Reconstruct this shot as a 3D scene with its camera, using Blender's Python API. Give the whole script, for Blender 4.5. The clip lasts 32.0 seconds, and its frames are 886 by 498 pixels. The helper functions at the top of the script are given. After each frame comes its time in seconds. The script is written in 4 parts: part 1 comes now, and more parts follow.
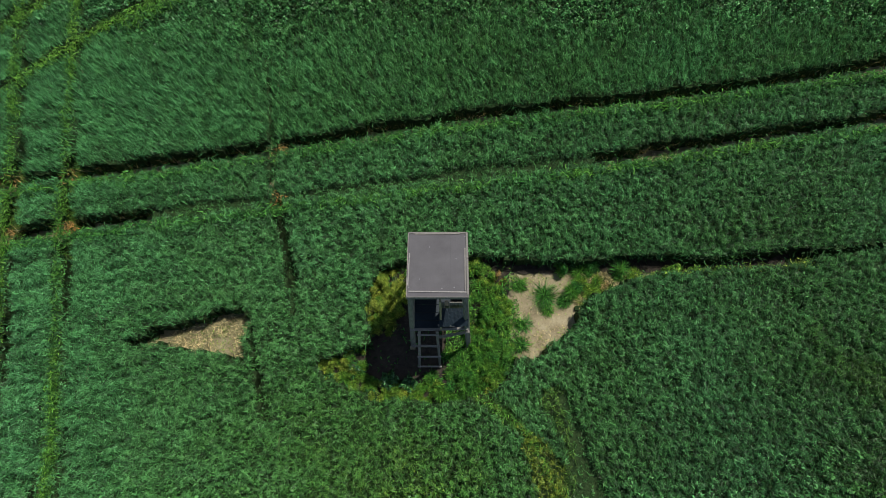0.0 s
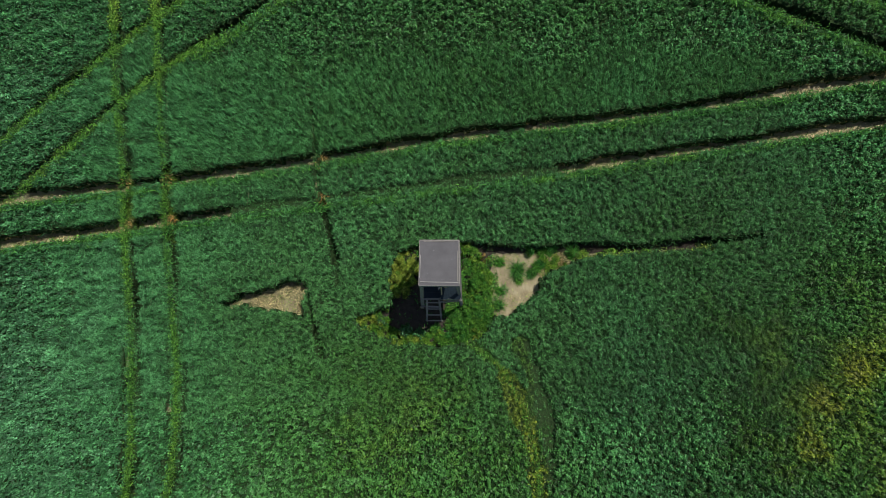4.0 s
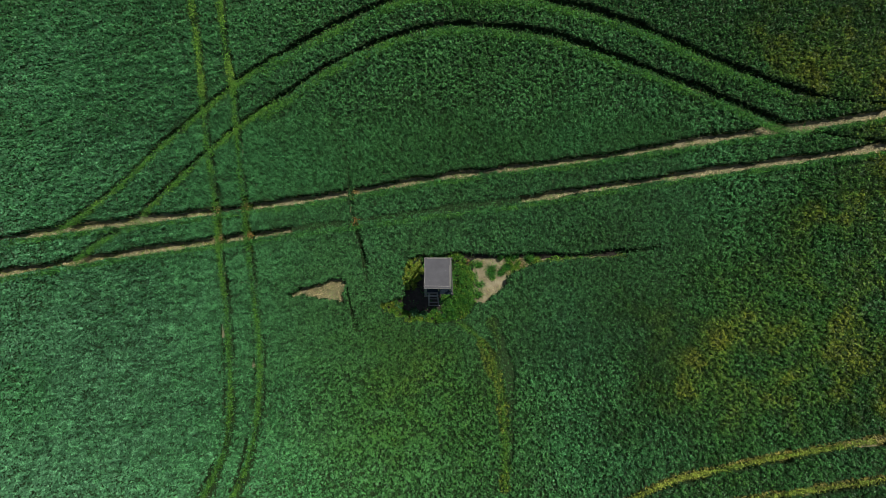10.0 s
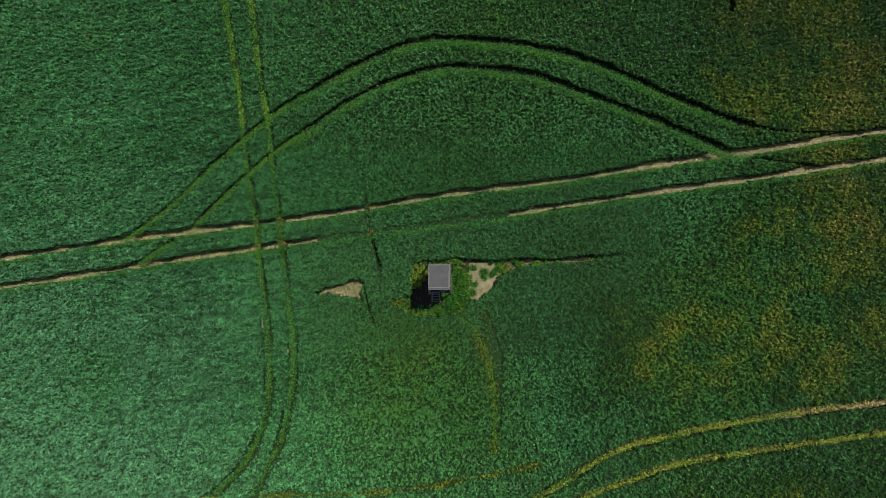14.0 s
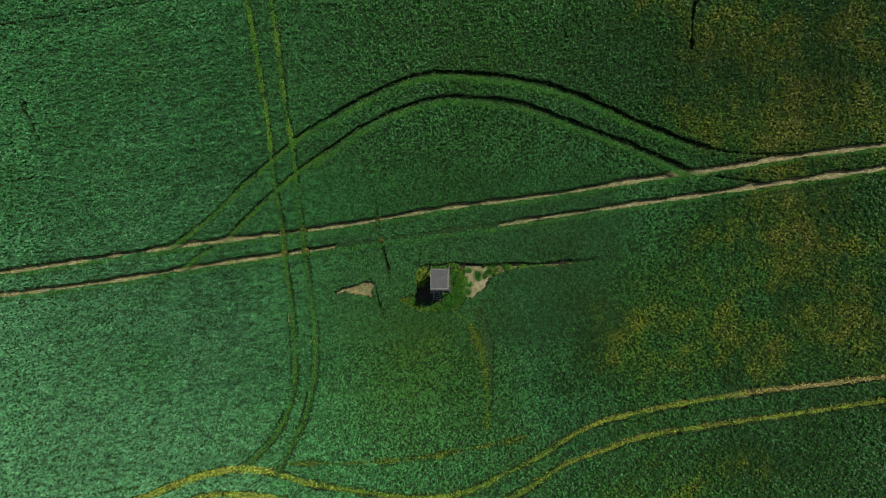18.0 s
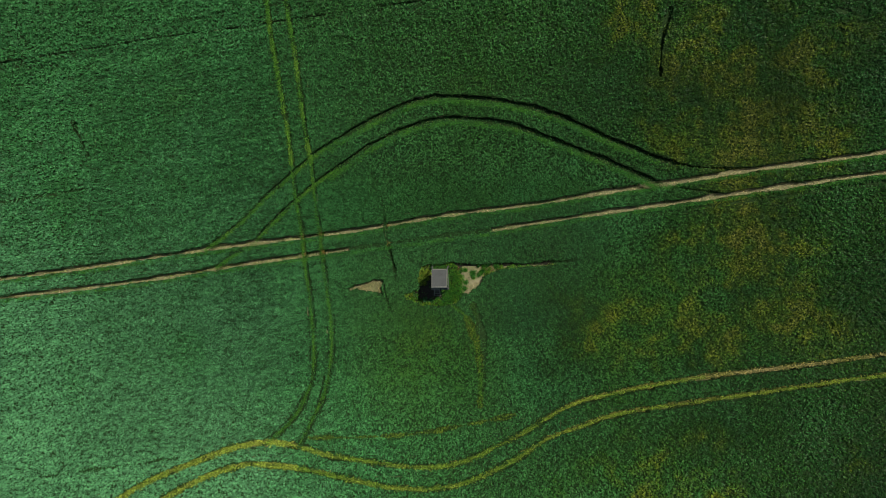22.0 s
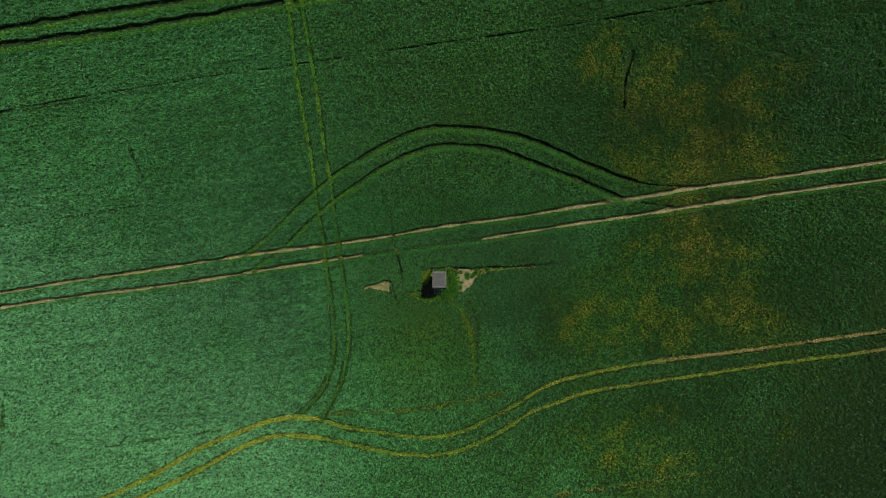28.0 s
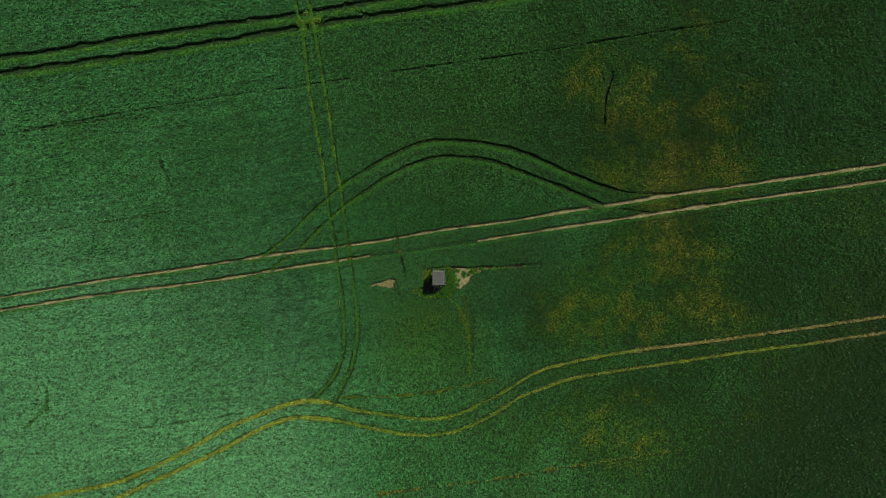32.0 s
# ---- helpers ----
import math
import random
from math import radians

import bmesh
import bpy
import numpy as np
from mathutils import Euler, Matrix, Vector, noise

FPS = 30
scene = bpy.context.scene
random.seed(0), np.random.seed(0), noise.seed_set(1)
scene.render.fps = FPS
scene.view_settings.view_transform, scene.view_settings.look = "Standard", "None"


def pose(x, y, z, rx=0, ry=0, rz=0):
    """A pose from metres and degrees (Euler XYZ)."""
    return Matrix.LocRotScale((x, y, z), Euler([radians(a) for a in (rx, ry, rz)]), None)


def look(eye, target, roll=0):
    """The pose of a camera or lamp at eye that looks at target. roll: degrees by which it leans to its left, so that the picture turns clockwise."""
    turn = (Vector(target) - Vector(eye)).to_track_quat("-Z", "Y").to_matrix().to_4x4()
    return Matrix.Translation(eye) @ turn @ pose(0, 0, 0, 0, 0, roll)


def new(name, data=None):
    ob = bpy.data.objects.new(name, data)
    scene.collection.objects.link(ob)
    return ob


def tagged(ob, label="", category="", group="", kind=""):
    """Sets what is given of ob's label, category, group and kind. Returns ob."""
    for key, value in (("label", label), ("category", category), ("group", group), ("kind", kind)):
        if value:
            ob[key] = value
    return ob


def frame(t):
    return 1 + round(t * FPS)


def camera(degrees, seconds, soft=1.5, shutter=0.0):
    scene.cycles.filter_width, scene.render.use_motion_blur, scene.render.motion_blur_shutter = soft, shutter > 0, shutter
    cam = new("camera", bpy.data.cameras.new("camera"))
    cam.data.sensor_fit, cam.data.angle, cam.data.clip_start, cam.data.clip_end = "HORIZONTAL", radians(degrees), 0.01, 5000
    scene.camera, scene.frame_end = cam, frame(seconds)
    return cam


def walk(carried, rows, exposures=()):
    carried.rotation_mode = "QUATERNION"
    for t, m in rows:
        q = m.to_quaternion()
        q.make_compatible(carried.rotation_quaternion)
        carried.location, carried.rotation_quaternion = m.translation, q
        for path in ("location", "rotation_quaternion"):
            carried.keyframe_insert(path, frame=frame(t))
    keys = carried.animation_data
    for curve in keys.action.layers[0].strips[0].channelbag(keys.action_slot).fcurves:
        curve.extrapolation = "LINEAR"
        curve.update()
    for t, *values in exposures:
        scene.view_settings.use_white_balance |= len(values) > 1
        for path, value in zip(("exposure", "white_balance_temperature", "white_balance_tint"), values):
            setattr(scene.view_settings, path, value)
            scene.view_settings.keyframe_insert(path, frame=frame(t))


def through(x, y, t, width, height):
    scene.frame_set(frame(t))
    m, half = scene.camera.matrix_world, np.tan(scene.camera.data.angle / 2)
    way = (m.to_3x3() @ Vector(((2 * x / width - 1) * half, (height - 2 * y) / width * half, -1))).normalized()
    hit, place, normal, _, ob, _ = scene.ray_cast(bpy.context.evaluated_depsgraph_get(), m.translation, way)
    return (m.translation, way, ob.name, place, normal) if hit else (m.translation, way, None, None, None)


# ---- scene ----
cam = camera(72, 32.0, soft=0.4)
walk(cam, [
    (0, pose(0.190, -3.887, 18.554, 17.227, 0.270, 0.022)),
    (1, pose(0.245, -3.462, 20.414, 13.628, 0.427, -0.178)),
    (2, pose(0.327, -3.293, 22.228, 11.618, 0.671, -0.317)),
    (3, pose(0.409, -3.128, 23.951, 10.295, 0.834, 0.190)),
    (3.5, pose(0.405, -2.968, 24.978, 9.512, 0.793, 0.252)),
    (5.5, pose(0.382, -2.340, 29.109, 7.234, 0.438, 0.043)),
    (6, pose(0.370, -2.188, 29.943, 6.809, 0.389, 0.147)),
    (7, pose(0.409, -1.869, 31.913, 5.929, 0.332, 0.172)),
    (8, pose(0.447, -1.555, 33.868, 5.205, 0.381, 0.089)),
    (9, pose(0.486, -1.246, 35.791, 4.488, 0.400, 0.158)),
    (10, pose(0.525, -0.941, 37.721, 3.896, 0.389, 0.152)),
    (11, pose(0.564, -0.642, 39.567, 3.531, 0.483, 0.104)),
    (12, pose(0.602, -0.347, 41.601, 2.955, 0.502, 0.016)),
    (13, pose(0.641, -0.057, 43.705, 2.601, 0.505, -0.002)),
    (14, pose(0.680, 0.229, 45.468, 2.305, 0.593, 0.131)),
    (17, pose(0.796, 1.056, 51.123, 1.647, 0.650, 0.104)),
    (18, pose(0.835, 1.322, 53.105, 1.292, 0.663, 0.038)),
    (19, pose(0.874, 1.584, 55.170, 0.706, 0.577, 0.011)),
    (20, pose(0.912, 1.841, 57.128, 0.551, 0.595, 0.097)),
    (21, pose(0.951, 2.093, 59.193, 0.396, 0.593, 0.107)),
    (22, pose(0.990, 2.340, 60.740, 0.377, 0.673, 0.025)),
    (23, pose(1.029, 2.582, 62.626, 0.272, 0.647, 0.011)),
    (24, pose(1.067, 2.820, 64.602, 0.076, 0.663, -0.164)),
    (25, pose(1.106, 3.052, 66.458, 0.016, 0.673, -0.009)),
    (28, pose(1.222, 3.722, 72.248, -0.263, 0.651, -0.206)),
    (29, pose(1.261, 3.936, 74.365, -0.393, 0.653, -0.156)),
    (30, pose(1.300, 4.145, 76.198, -0.488, 0.630, -0.218)),
    (31, pose(1.339, 4.349, 78.155, -0.589, 0.606, -0.223)),
    (32, pose(1.377, 4.548, 80.366, -0.710, 0.595, -0.263)),
], exposures=[(0, -0.3, 6550, 9), (6, -0.46, 6450, 8), (10, -0.63, 6450, 7), (13, -0.65, 6500, 4), (20, -0.8, 6900, -6), (25, -0.9, 7050, -8), (32, -1.0, 7200, -9)])

# ---------------------------------------------------------------- light
SUN_ELEV, SUN_AZ = 65.0, 47.0          # degrees; azimuth from +x towards +y
world = bpy.data.worlds.new("sky")
scene.world = world
world.use_nodes = True
wn = world.node_tree
sky = wn.nodes.new("ShaderNodeTexSky")
sky.sky_type, sky.sun_disc = "NISHITA", False
sky.sun_elevation, sky.sun_rotation = radians(SUN_ELEV), radians(90 - SUN_AZ)
wn.links.new(sky.outputs[0], wn.nodes["Background"].inputs[0])
wn.nodes["Background"].inputs[1].default_value = 0.085
sun = new("sun", bpy.data.lights.new("sun", "SUN"))
sun.data.energy, sun.data.angle, sun.data.color = 4.0, radians(0.53), (1.0, 0.96, 0.9)
sd = Vector((math.cos(radians(SUN_AZ)) * math.cos(radians(SUN_ELEV)),
             math.sin(radians(SUN_AZ)) * math.cos(radians(SUN_ELEV)), math.sin(radians(SUN_ELEV))))
sun.matrix_world = look(sd * 60, (0, 0, 0))


# ---------------------------------------------------------------- materials
def material(name, rough=0.8, spec=0.3):
    m = bpy.data.materials.new(name)
    m.use_nodes = True
    nt = m.node_tree
    b = nt.nodes["Principled BSDF"]
    b.inputs["Roughness"].default_value = rough
    b.inputs["Specular IOR Level"].default_value = spec
    return m, nt, b


def ramp(nt, fac, stops):
    r = nt.nodes.new("ShaderNodeValToRGB")
    e = r.color_ramp.elements
    while len(e) < len(stops):
        e.new(0.5)
    for el, (p, c) in zip(e, stops):
        el.position, el.color = p, (*c, 1)
    nt.links.new(fac, r.inputs[0])
    return r.outputs[0]


def tex_noise(nt, scale, detail=4, rough=0.55, stretch=None):
    n = nt.nodes.new("ShaderNodeTexNoise")
    n.inputs["Scale"].default_value, n.inputs["Detail"].default_value = scale, detail
    n.inputs["Roughness"].default_value = rough
    c = nt.nodes.new("ShaderNodeTexCoord")
    if stretch:
        mp = nt.nodes.new("ShaderNodeMapping")
        mp.inputs["Scale"].default_value = stretch
        nt.links.new(c.outputs["Object"], mp.inputs[0])
        nt.links.new(mp.outputs[0], n.inputs["Vector"])
    else:
        nt.links.new(c.outputs["Object"], n.inputs["Vector"])
    return n.outputs["Fac"]


def mix(nt, kind, fac, a, b):
    m = nt.nodes.new("ShaderNodeMix")
    m.data_type, m.blend_type = "RGBA", kind
    for sock, v in ((m.inputs[0], fac), (m.inputs[6], a), (m.inputs[7], b)):
        if isinstance(v, (int, float)):
            sock.default_value = v
        elif isinstance(v, tuple):
            sock.default_value = (*v, 1)
        else:
            nt.links.new(v, sock)
    return m.outputs[2]


def bump(nt, b, height, strength, dist):
    n = nt.nodes.new("ShaderNodeBump")
    n.inputs["Strength"].default_value, n.inputs["Distance"].default_value = strength, dist
    nt.links.new(height, n.inputs["Height"])
    nt.links.new(n.outputs[0], b.inputs["Normal"])


def leaf_material(name, stops, rough=0.5, spec=0.35, through=0.25):
    """Leaves: the hue by 'ripe' (0 blue-green to 1 straw), each leaf's own tone and, on the wheat, painted light by
    'vary'.
    """
    m, nt, b = material(name, rough, spec)
    at = nt.nodes.new("ShaderNodeAttribute")
    at.attribute_name = "ripe"
    va = nt.nodes.new("ShaderNodeAttribute")
    va.attribute_name = "vary"
    col = ramp(nt, at.outputs["Fac"], stops)
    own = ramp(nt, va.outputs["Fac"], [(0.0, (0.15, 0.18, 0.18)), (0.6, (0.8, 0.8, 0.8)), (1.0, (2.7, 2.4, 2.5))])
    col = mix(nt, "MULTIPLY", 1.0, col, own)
    nt.links.new(col, b.inputs["Base Color"])
    t = nt.nodes.new("ShaderNodeBsdfTranslucent")
    nt.links.new(col, t.inputs["Color"])
    ms = nt.nodes.new("ShaderNodeMixShader")
    ms.inputs[0].default_value = through
    nt.links.new(b.outputs[0], ms.inputs[1])
    nt.links.new(t.outputs[0], ms.inputs[2])
    nt.links.new(ms.outputs[0], nt.nodes["Material Output"].inputs["Surface"])
    return m


# the palest stop also holds the sheen of the bright south-west
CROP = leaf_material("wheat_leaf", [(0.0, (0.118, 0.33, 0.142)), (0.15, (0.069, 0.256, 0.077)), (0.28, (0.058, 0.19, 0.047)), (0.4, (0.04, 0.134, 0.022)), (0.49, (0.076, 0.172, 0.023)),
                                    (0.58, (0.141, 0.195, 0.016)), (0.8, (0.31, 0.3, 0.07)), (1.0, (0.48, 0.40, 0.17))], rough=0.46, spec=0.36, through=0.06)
WEED = leaf_material("weed_leaf", [(0.0, (0.055, 0.25, 0.045)), (0.5, (0.14, 0.37, 0.042)), (1.0, (0.46, 0.56, 0.09))],
                     rough=0.55, through=0.4)
STRAW = leaf_material("dry_stalk", [(0.0, (0.36, 0.2, 0.06)), (0.4, (0.36, 0.32, 0.13)), (1.0, (0.62, 0.58, 0.32))], rough=0.8,
                      spec=0.1, through=0.1)

SOIL, nt, b = material("dry_soil", 0.95, 0.1)
c1 = ramp(nt, tex_noise(nt, 1.7, 6), [(0.3, (0.30, 0.245, 0.15)), (0.55, (0.47, 0.40, 0.25)), (0.75, (0.61, 0.54, 0.365))])
c2 = ramp(nt, tex_noise(nt, 23, 5, 0.7), [(0.3, (0.6, 0.58, 0.55)), (0.6, (1, 1, 1))])
nt.links.new(mix(nt, "MULTIPLY", 0.8, c1, c2), b.inputs["Base Color"])
bump(nt, b, tex_noise(nt, 14, 8, 0.7), 0.8, 0.04)

# a green dark enough to hold the shade between the stalks
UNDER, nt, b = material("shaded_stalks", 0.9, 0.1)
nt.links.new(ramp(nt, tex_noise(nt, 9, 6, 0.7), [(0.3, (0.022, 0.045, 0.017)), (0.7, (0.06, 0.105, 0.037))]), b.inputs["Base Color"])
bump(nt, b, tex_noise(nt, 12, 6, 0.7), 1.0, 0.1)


def wood_material(name, dark, light, rough=0.85):
    m, nt, b = material(name, rough, 0.2)
    oi = nt.nodes.new("ShaderNodeObjectInfo")
    grain = ramp(nt, tex_noise(nt, 30, 6, 0.65, (1, 1, 0.06)), [(0.3, dark), (0.7, light)])
    tone = ramp(nt, oi.outputs["Random"], [(0, (0.72, 0.72, 0.72)), (1, (1.1, 1.08, 1.05))])
    nt.links.new(mix(nt, "MULTIPLY", 1.0, grain, tone), b.inputs["Base Color"])
    bump(nt, b, tex_noise(nt, 40, 6, 0.6, (1, 1, 0.05)), 0.5, 0.004)
    return m


OLD_WOOD = wood_material("weathered_wood", (0.19, 0.18, 0.165), (0.40, 0.375, 0.34))
PALE_WOOD = wood_material("bare_wood", (0.38, 0.31, 0.18), (0.58, 0.5, 0.33))
WORN_PAINT = wood_material("worn_grey_paint", (0.2, 0.19, 0.18), (0.55, 0.53, 0.5))
TAR_WOOD = wood_material("tarred_board", (0.014, 0.022, 0.03), (0.03, 0.048, 0.062), 0.5)

FELT, nt, b = material("roofing_felt", 0.85, 0.25)
c1 = ramp(nt, tex_noise(nt, 2.2, 5), [(0.3, (0.122, 0.116, 0.12)), (0.7, (0.158, 0.151, 0.156))])
c2 = ramp(nt, tex_noise(nt, 260, 3, 0.7), [(0.35, (0.75, 0.75, 0.75)), (0.65, (1.15, 1.15, 1.15))])
nt.links.new(mix(nt, "MULTIPLY", 0.7, c1, c2), b.inputs["Base Color"])
bump(nt, b, tex_noise(nt, 160, 4, 0.7), 0.25, 0.004)

METAL, nt, b = material("zinc_nail", 0.4, 0.5)
b.inputs["Base Color"].default_value, b.inputs["Metallic"].default_value = (0.42, 0.42, 0.43, 1), 0.7

GLOOM, nt, b = material("dark_cloth", 0.9, 0.1)
nt.links.new(ramp(nt, tex_noise(nt, 14, 5), [(0.3, (0.012, 0.013, 0.014)), (0.7, (0.03, 0.03, 0.03))]), b.inputs["Base Color"])

# ---------------------------------------------------------------- the field's plan, in metres
X0, X1, Y0, Y1, CELL = -64.0, 64.0, -36.0, 43.0, 0.06
NX, NY = int((X1 - X0) / CELL), int((Y1 - Y0) / CELL)
dens = np.ones((NY, NX), np.float32)
high = np.ones((NY, NX), np.float32)
yell = np.zeros((NY, NX), np.float32)
rng = np.random.default_rng(7)


def curve(points, step=0.04):
    """A smooth line through the points, sampled every few centimetres."""
    p = np.array(points, float)
    p = np.vstack([2 * p[0] - p[1], p, 2 * p[-1] - p[-2]])
    out = []
    for a, b, c, d in zip(p[:-3], p[1:-2], p[2:-1], p[3:]):
        t = np.linspace(0, 1, max(2, int(np.hypot(*(c - b)) / step)), endpoint=False)[:, None]
        out.append(0.5 * (2 * b + (c - a) * t + (2 * a - 5 * b + 4 * c - d) * t ** 2 + (3 * b - a - 3 * c + d) * t ** 3))
    return np.vstack(out)


def lane(line, width, d, h=1.0, y=0.0, ragged=0.06, part=None):
    """Marks a lane of the crop: how dense, how high and how yellow it stands there."""
    pts = line if part is None else line[part(line[:, 0], line[:, 1])]
    if not len(pts):
        return
    wob = np.convolve(rng.normal(0, 1, len(pts) + 40), np.ones(41) / 6.4, "valid")[:len(pts)]
    half = np.clip(width / 2 + ragged * wob * 0.5, 0.04, None)
    r = int((width / 2 + ragged * 2) / CELL) + 1
    oy, ox = np.mgrid[-r:r + 1, -r:r + 1]
    ix, iy = ((pts[:, 0] - X0) / CELL).astype(int), ((pts[:, 1] - Y0) / CELL).astype(int)
    for dy, dx in zip(oy.ravel(), ox.ravel()):
        ok = np.hypot(dx, dy) * CELL <= half
        jx, jy = ix[ok] + dx, iy[ok] + dy
        ok = (jx >= 0) & (jx < NX) & (jy >= 0) & (jy < NY)
        jx, jy = jx[ok], jy[ok]
        dens[jy, jx] = d
        high[jy, jx] = h
        yell[jy, jx] = y


def area(poly, d, h=1.0, y=0.0):
    """Marks the inside of a polygon."""
    p = np.array(poly)
    ax = np.arange(max(0, int((p[:, 0].min() - X0) / CELL)), int((p[:, 0].max() - X0) / CELL) + 1)
    ay = np.arange(max(0, int((p[:, 1].min() - Y0) / CELL)), int((p[:, 1].max() - Y0) / CELL) + 1)
    gx, gy = np.meshgrid(ax * CELL + X0, ay * CELL + Y0)
    sub = np.s_[ay[0]:ay[-1] + 1, ax[0]:ax[-1] + 1]
    wx = (field_noise(gx, gy, 0.3, 91) - 0.5) * 0.25 + (field_noise(gx, gy, 0.12, 92) - 0.5) * 0.2
    wy = (field_noise(gx, gy, 0.3, 93) - 0.5) * 0.25 + (field_noise(gx, gy, 0.12, 94) - 0.5) * 0.2
    m = inside(p, gx + wx, gy + wy)
    dens[sub][m], high[sub][m], yell[sub][m] = d, h, y


def inside(p, x, y):
    hit = np.zeros(x.shape, bool)
    for (xa, ya), (xb, yb) in zip(p, np.roll(p, -1, 0)):
        if ya != yb:
            hit ^= ((ya > y) != (yb > y)) & (x < (xb - xa) * (y - ya) / (yb - ya) + xa)
    return hit


lattices = {}


def field_noise(x, y, size, seed):
    """Smooth value noise, 0 to 1, with features of about that size."""
    if seed not in lattices:
        lattices[seed] = np.random.default_rng(seed).random((256, 256)).astype(np.float32)
    g = lattices[seed]
    ca, sa = math.cos(seed * 1.7), math.sin(seed * 1.7)
    u, v = (x * ca - y * sa) / size + 1100.3, (x * sa + y * ca) / size + 1100.7
    i, j = np.floor(u).astype(int), np.floor(v).astype(int)
    fu, fv = u - i, v - j
    fu, fv = fu * fu * (3 - 2 * fu), fv * fv * (3 - 2 * fv)
    i, j = i % 255, j % 255
    return (g[j, i] * (1 - fu) + g[j, i + 1] * fu) * (1 - fv) + (g[j + 1, i] * (1 - fu) + g[j + 1, i + 1] * fu) * fv


TRAM_A = curve([(-63.99, -3.51), (-58.33, -2.60), (-50.76, -1.39), (-43.16, -0.15), (-35.67, 0.84), (-28.08, 2.01), (-20.58, 3.09), (-15.12, 3.74),
                (-7.51, 4.75), (0.54, 6.12), (9.16, 7.20), (16.65, 8.42), (24.05, 9.49), (31.43, 10.67), (38.87, 11.63), (46.21, 12.66),
                (53.54, 13.69), (58.37, 14.39), (64.01, 15.20)])
TRAM_B = curve([(-63.99, -5.17), (-58.35, -4.32), (-50.78, -3.12), (-43.23, -2.05), (-35.69, -1.18), (-28.10, -0.16), (-20.60, 1.08), (-13.12, 2.17),
                (-7.59, 2.96), (0.61, 4.08), (5.56, 4.71), (9.16, 5.30), (16.65, 6.42), (24.05, 7.46), (31.43, 8.57), (38.87, 9.64), (46.22, 10.66),
                (53.55, 11.62), (58.38, 12.33), (64.01, 13.11)])
BEND_OUT = curve([(-24.07, 2.36), (-22.57, 3.17), (-21.30, 4.07), (-19.24, 5.81), (-17.51, 7.56), (-16.25, 8.69), (-14.34, 10.39), (-12.76, 11.70),
                  (-10.65, 13.21), (-8.35, 14.62), (-6.06, 15.85), (-3.58, 16.99), (-1.62, 17.55), (0.29, 17.73), (2.73, 17.63), (5.63, 17.39),
                  (8.10, 16.86), (10.34, 16.25), (12.81, 15.40), (15.02, 14.33), (17.22, 13.32), (19.65, 12.38), (21.92, 11.50), (24.34, 10.91),
                  (26.95, 10.67), (29.13, 10.63), (31.69, 10.76)])
BEND_IN = curve([(-22.20, 0.92), (-20.43, 2.14), (-18.74, 3.08), (-17.47, 4.37), (-15.57, 6.29), (-14.17, 7.56), (-12.45, 9.11), (-9.59, 11.13),
                 (-7.37, 12.74), (-4.83, 14.07), (-3.57, 14.62), (-1.70, 15.22), (0.30, 15.60), (2.73, 15.55), (5.63, 15.21), (8.10, 14.60),
                 (10.33, 13.80), (12.80, 12.87), (15.01, 11.98), (17.21, 11.06), (19.06, 10.24), (20.63, 9.51), (21.58, 9.18), (23.48, 8.80),
                 (25.36, 8.47), (27.24, 8.29)])
CROSS_W = curve([(-19.50, 43.00), (-18.58, 36.09), (-18.32, 34.63), (-17.51, 31.13), (-16.89, 25.19), (-16.32, 21.70), (-15.36, 16.25),
                 (-14.92, 13.70), (-14.58, 10.83), (-14.25, 7.98), (-13.80, 5.44), (-13.49, 2.72), (-13.12, 0.19), (-12.74, -2.26), (-12.49, -4.70),
                 (-12.35, -7.43), (-12.50, -9.88), (-13.17, -11.94), (-14.37, -13.99), (-16.11, -15.72), (-17.20, -16.60)])
CROSS_E = curve([(-18.00, 43.00), (-16.88, 36.08), (-16.47, 34.61), (-15.53, 29.14), (-14.89, 25.17), (-14.23, 21.19), (-13.37, 14.73),
                 (-12.78, 11.80), (-12.50, 9.25), (-12.16, 6.38), (-11.87, 4.41), (-11.66, 2.27), (-11.19, -0.86), (-10.77, -3.30), (-10.62, -5.01),
                 (-10.60, -7.42), (-10.86, -9.50), (-11.44, -11.93), (-12.45, -13.98), (-13.38, -15.86), (-13.80, -16.60)])
TOP_N = curve([(-63.98, 27.97), (-57.35, 28.92), (-49.88, 29.85), (-42.39, 31.04), (-34.96, 32.02), (-27.52, 33.05), (-20.12, 33.98),
               (-16.43, 34.53), (-12.23, 35.16), (-9.20, 35.64), (10.02, 38.55), (34.02, 42.15)])
TOP_S = curve([(-63.98, 25.87), (-57.38, 26.75), (-49.91, 27.78), (-42.42, 28.76), (-34.98, 29.80), (-27.54, 30.95), (-20.14, 32.13),
               (-16.22, 32.69), (-12.24, 33.36), (-5.24, 34.28), (0.85, 35.07), (5.63, 35.62), (25.02, 38.58)])
TOP_ARC = curve([(-16.02, 32.85), (-14.24, 34.08), (-12.25, 34.65), (-10.26, 34.56), (-8.50, 33.81)])
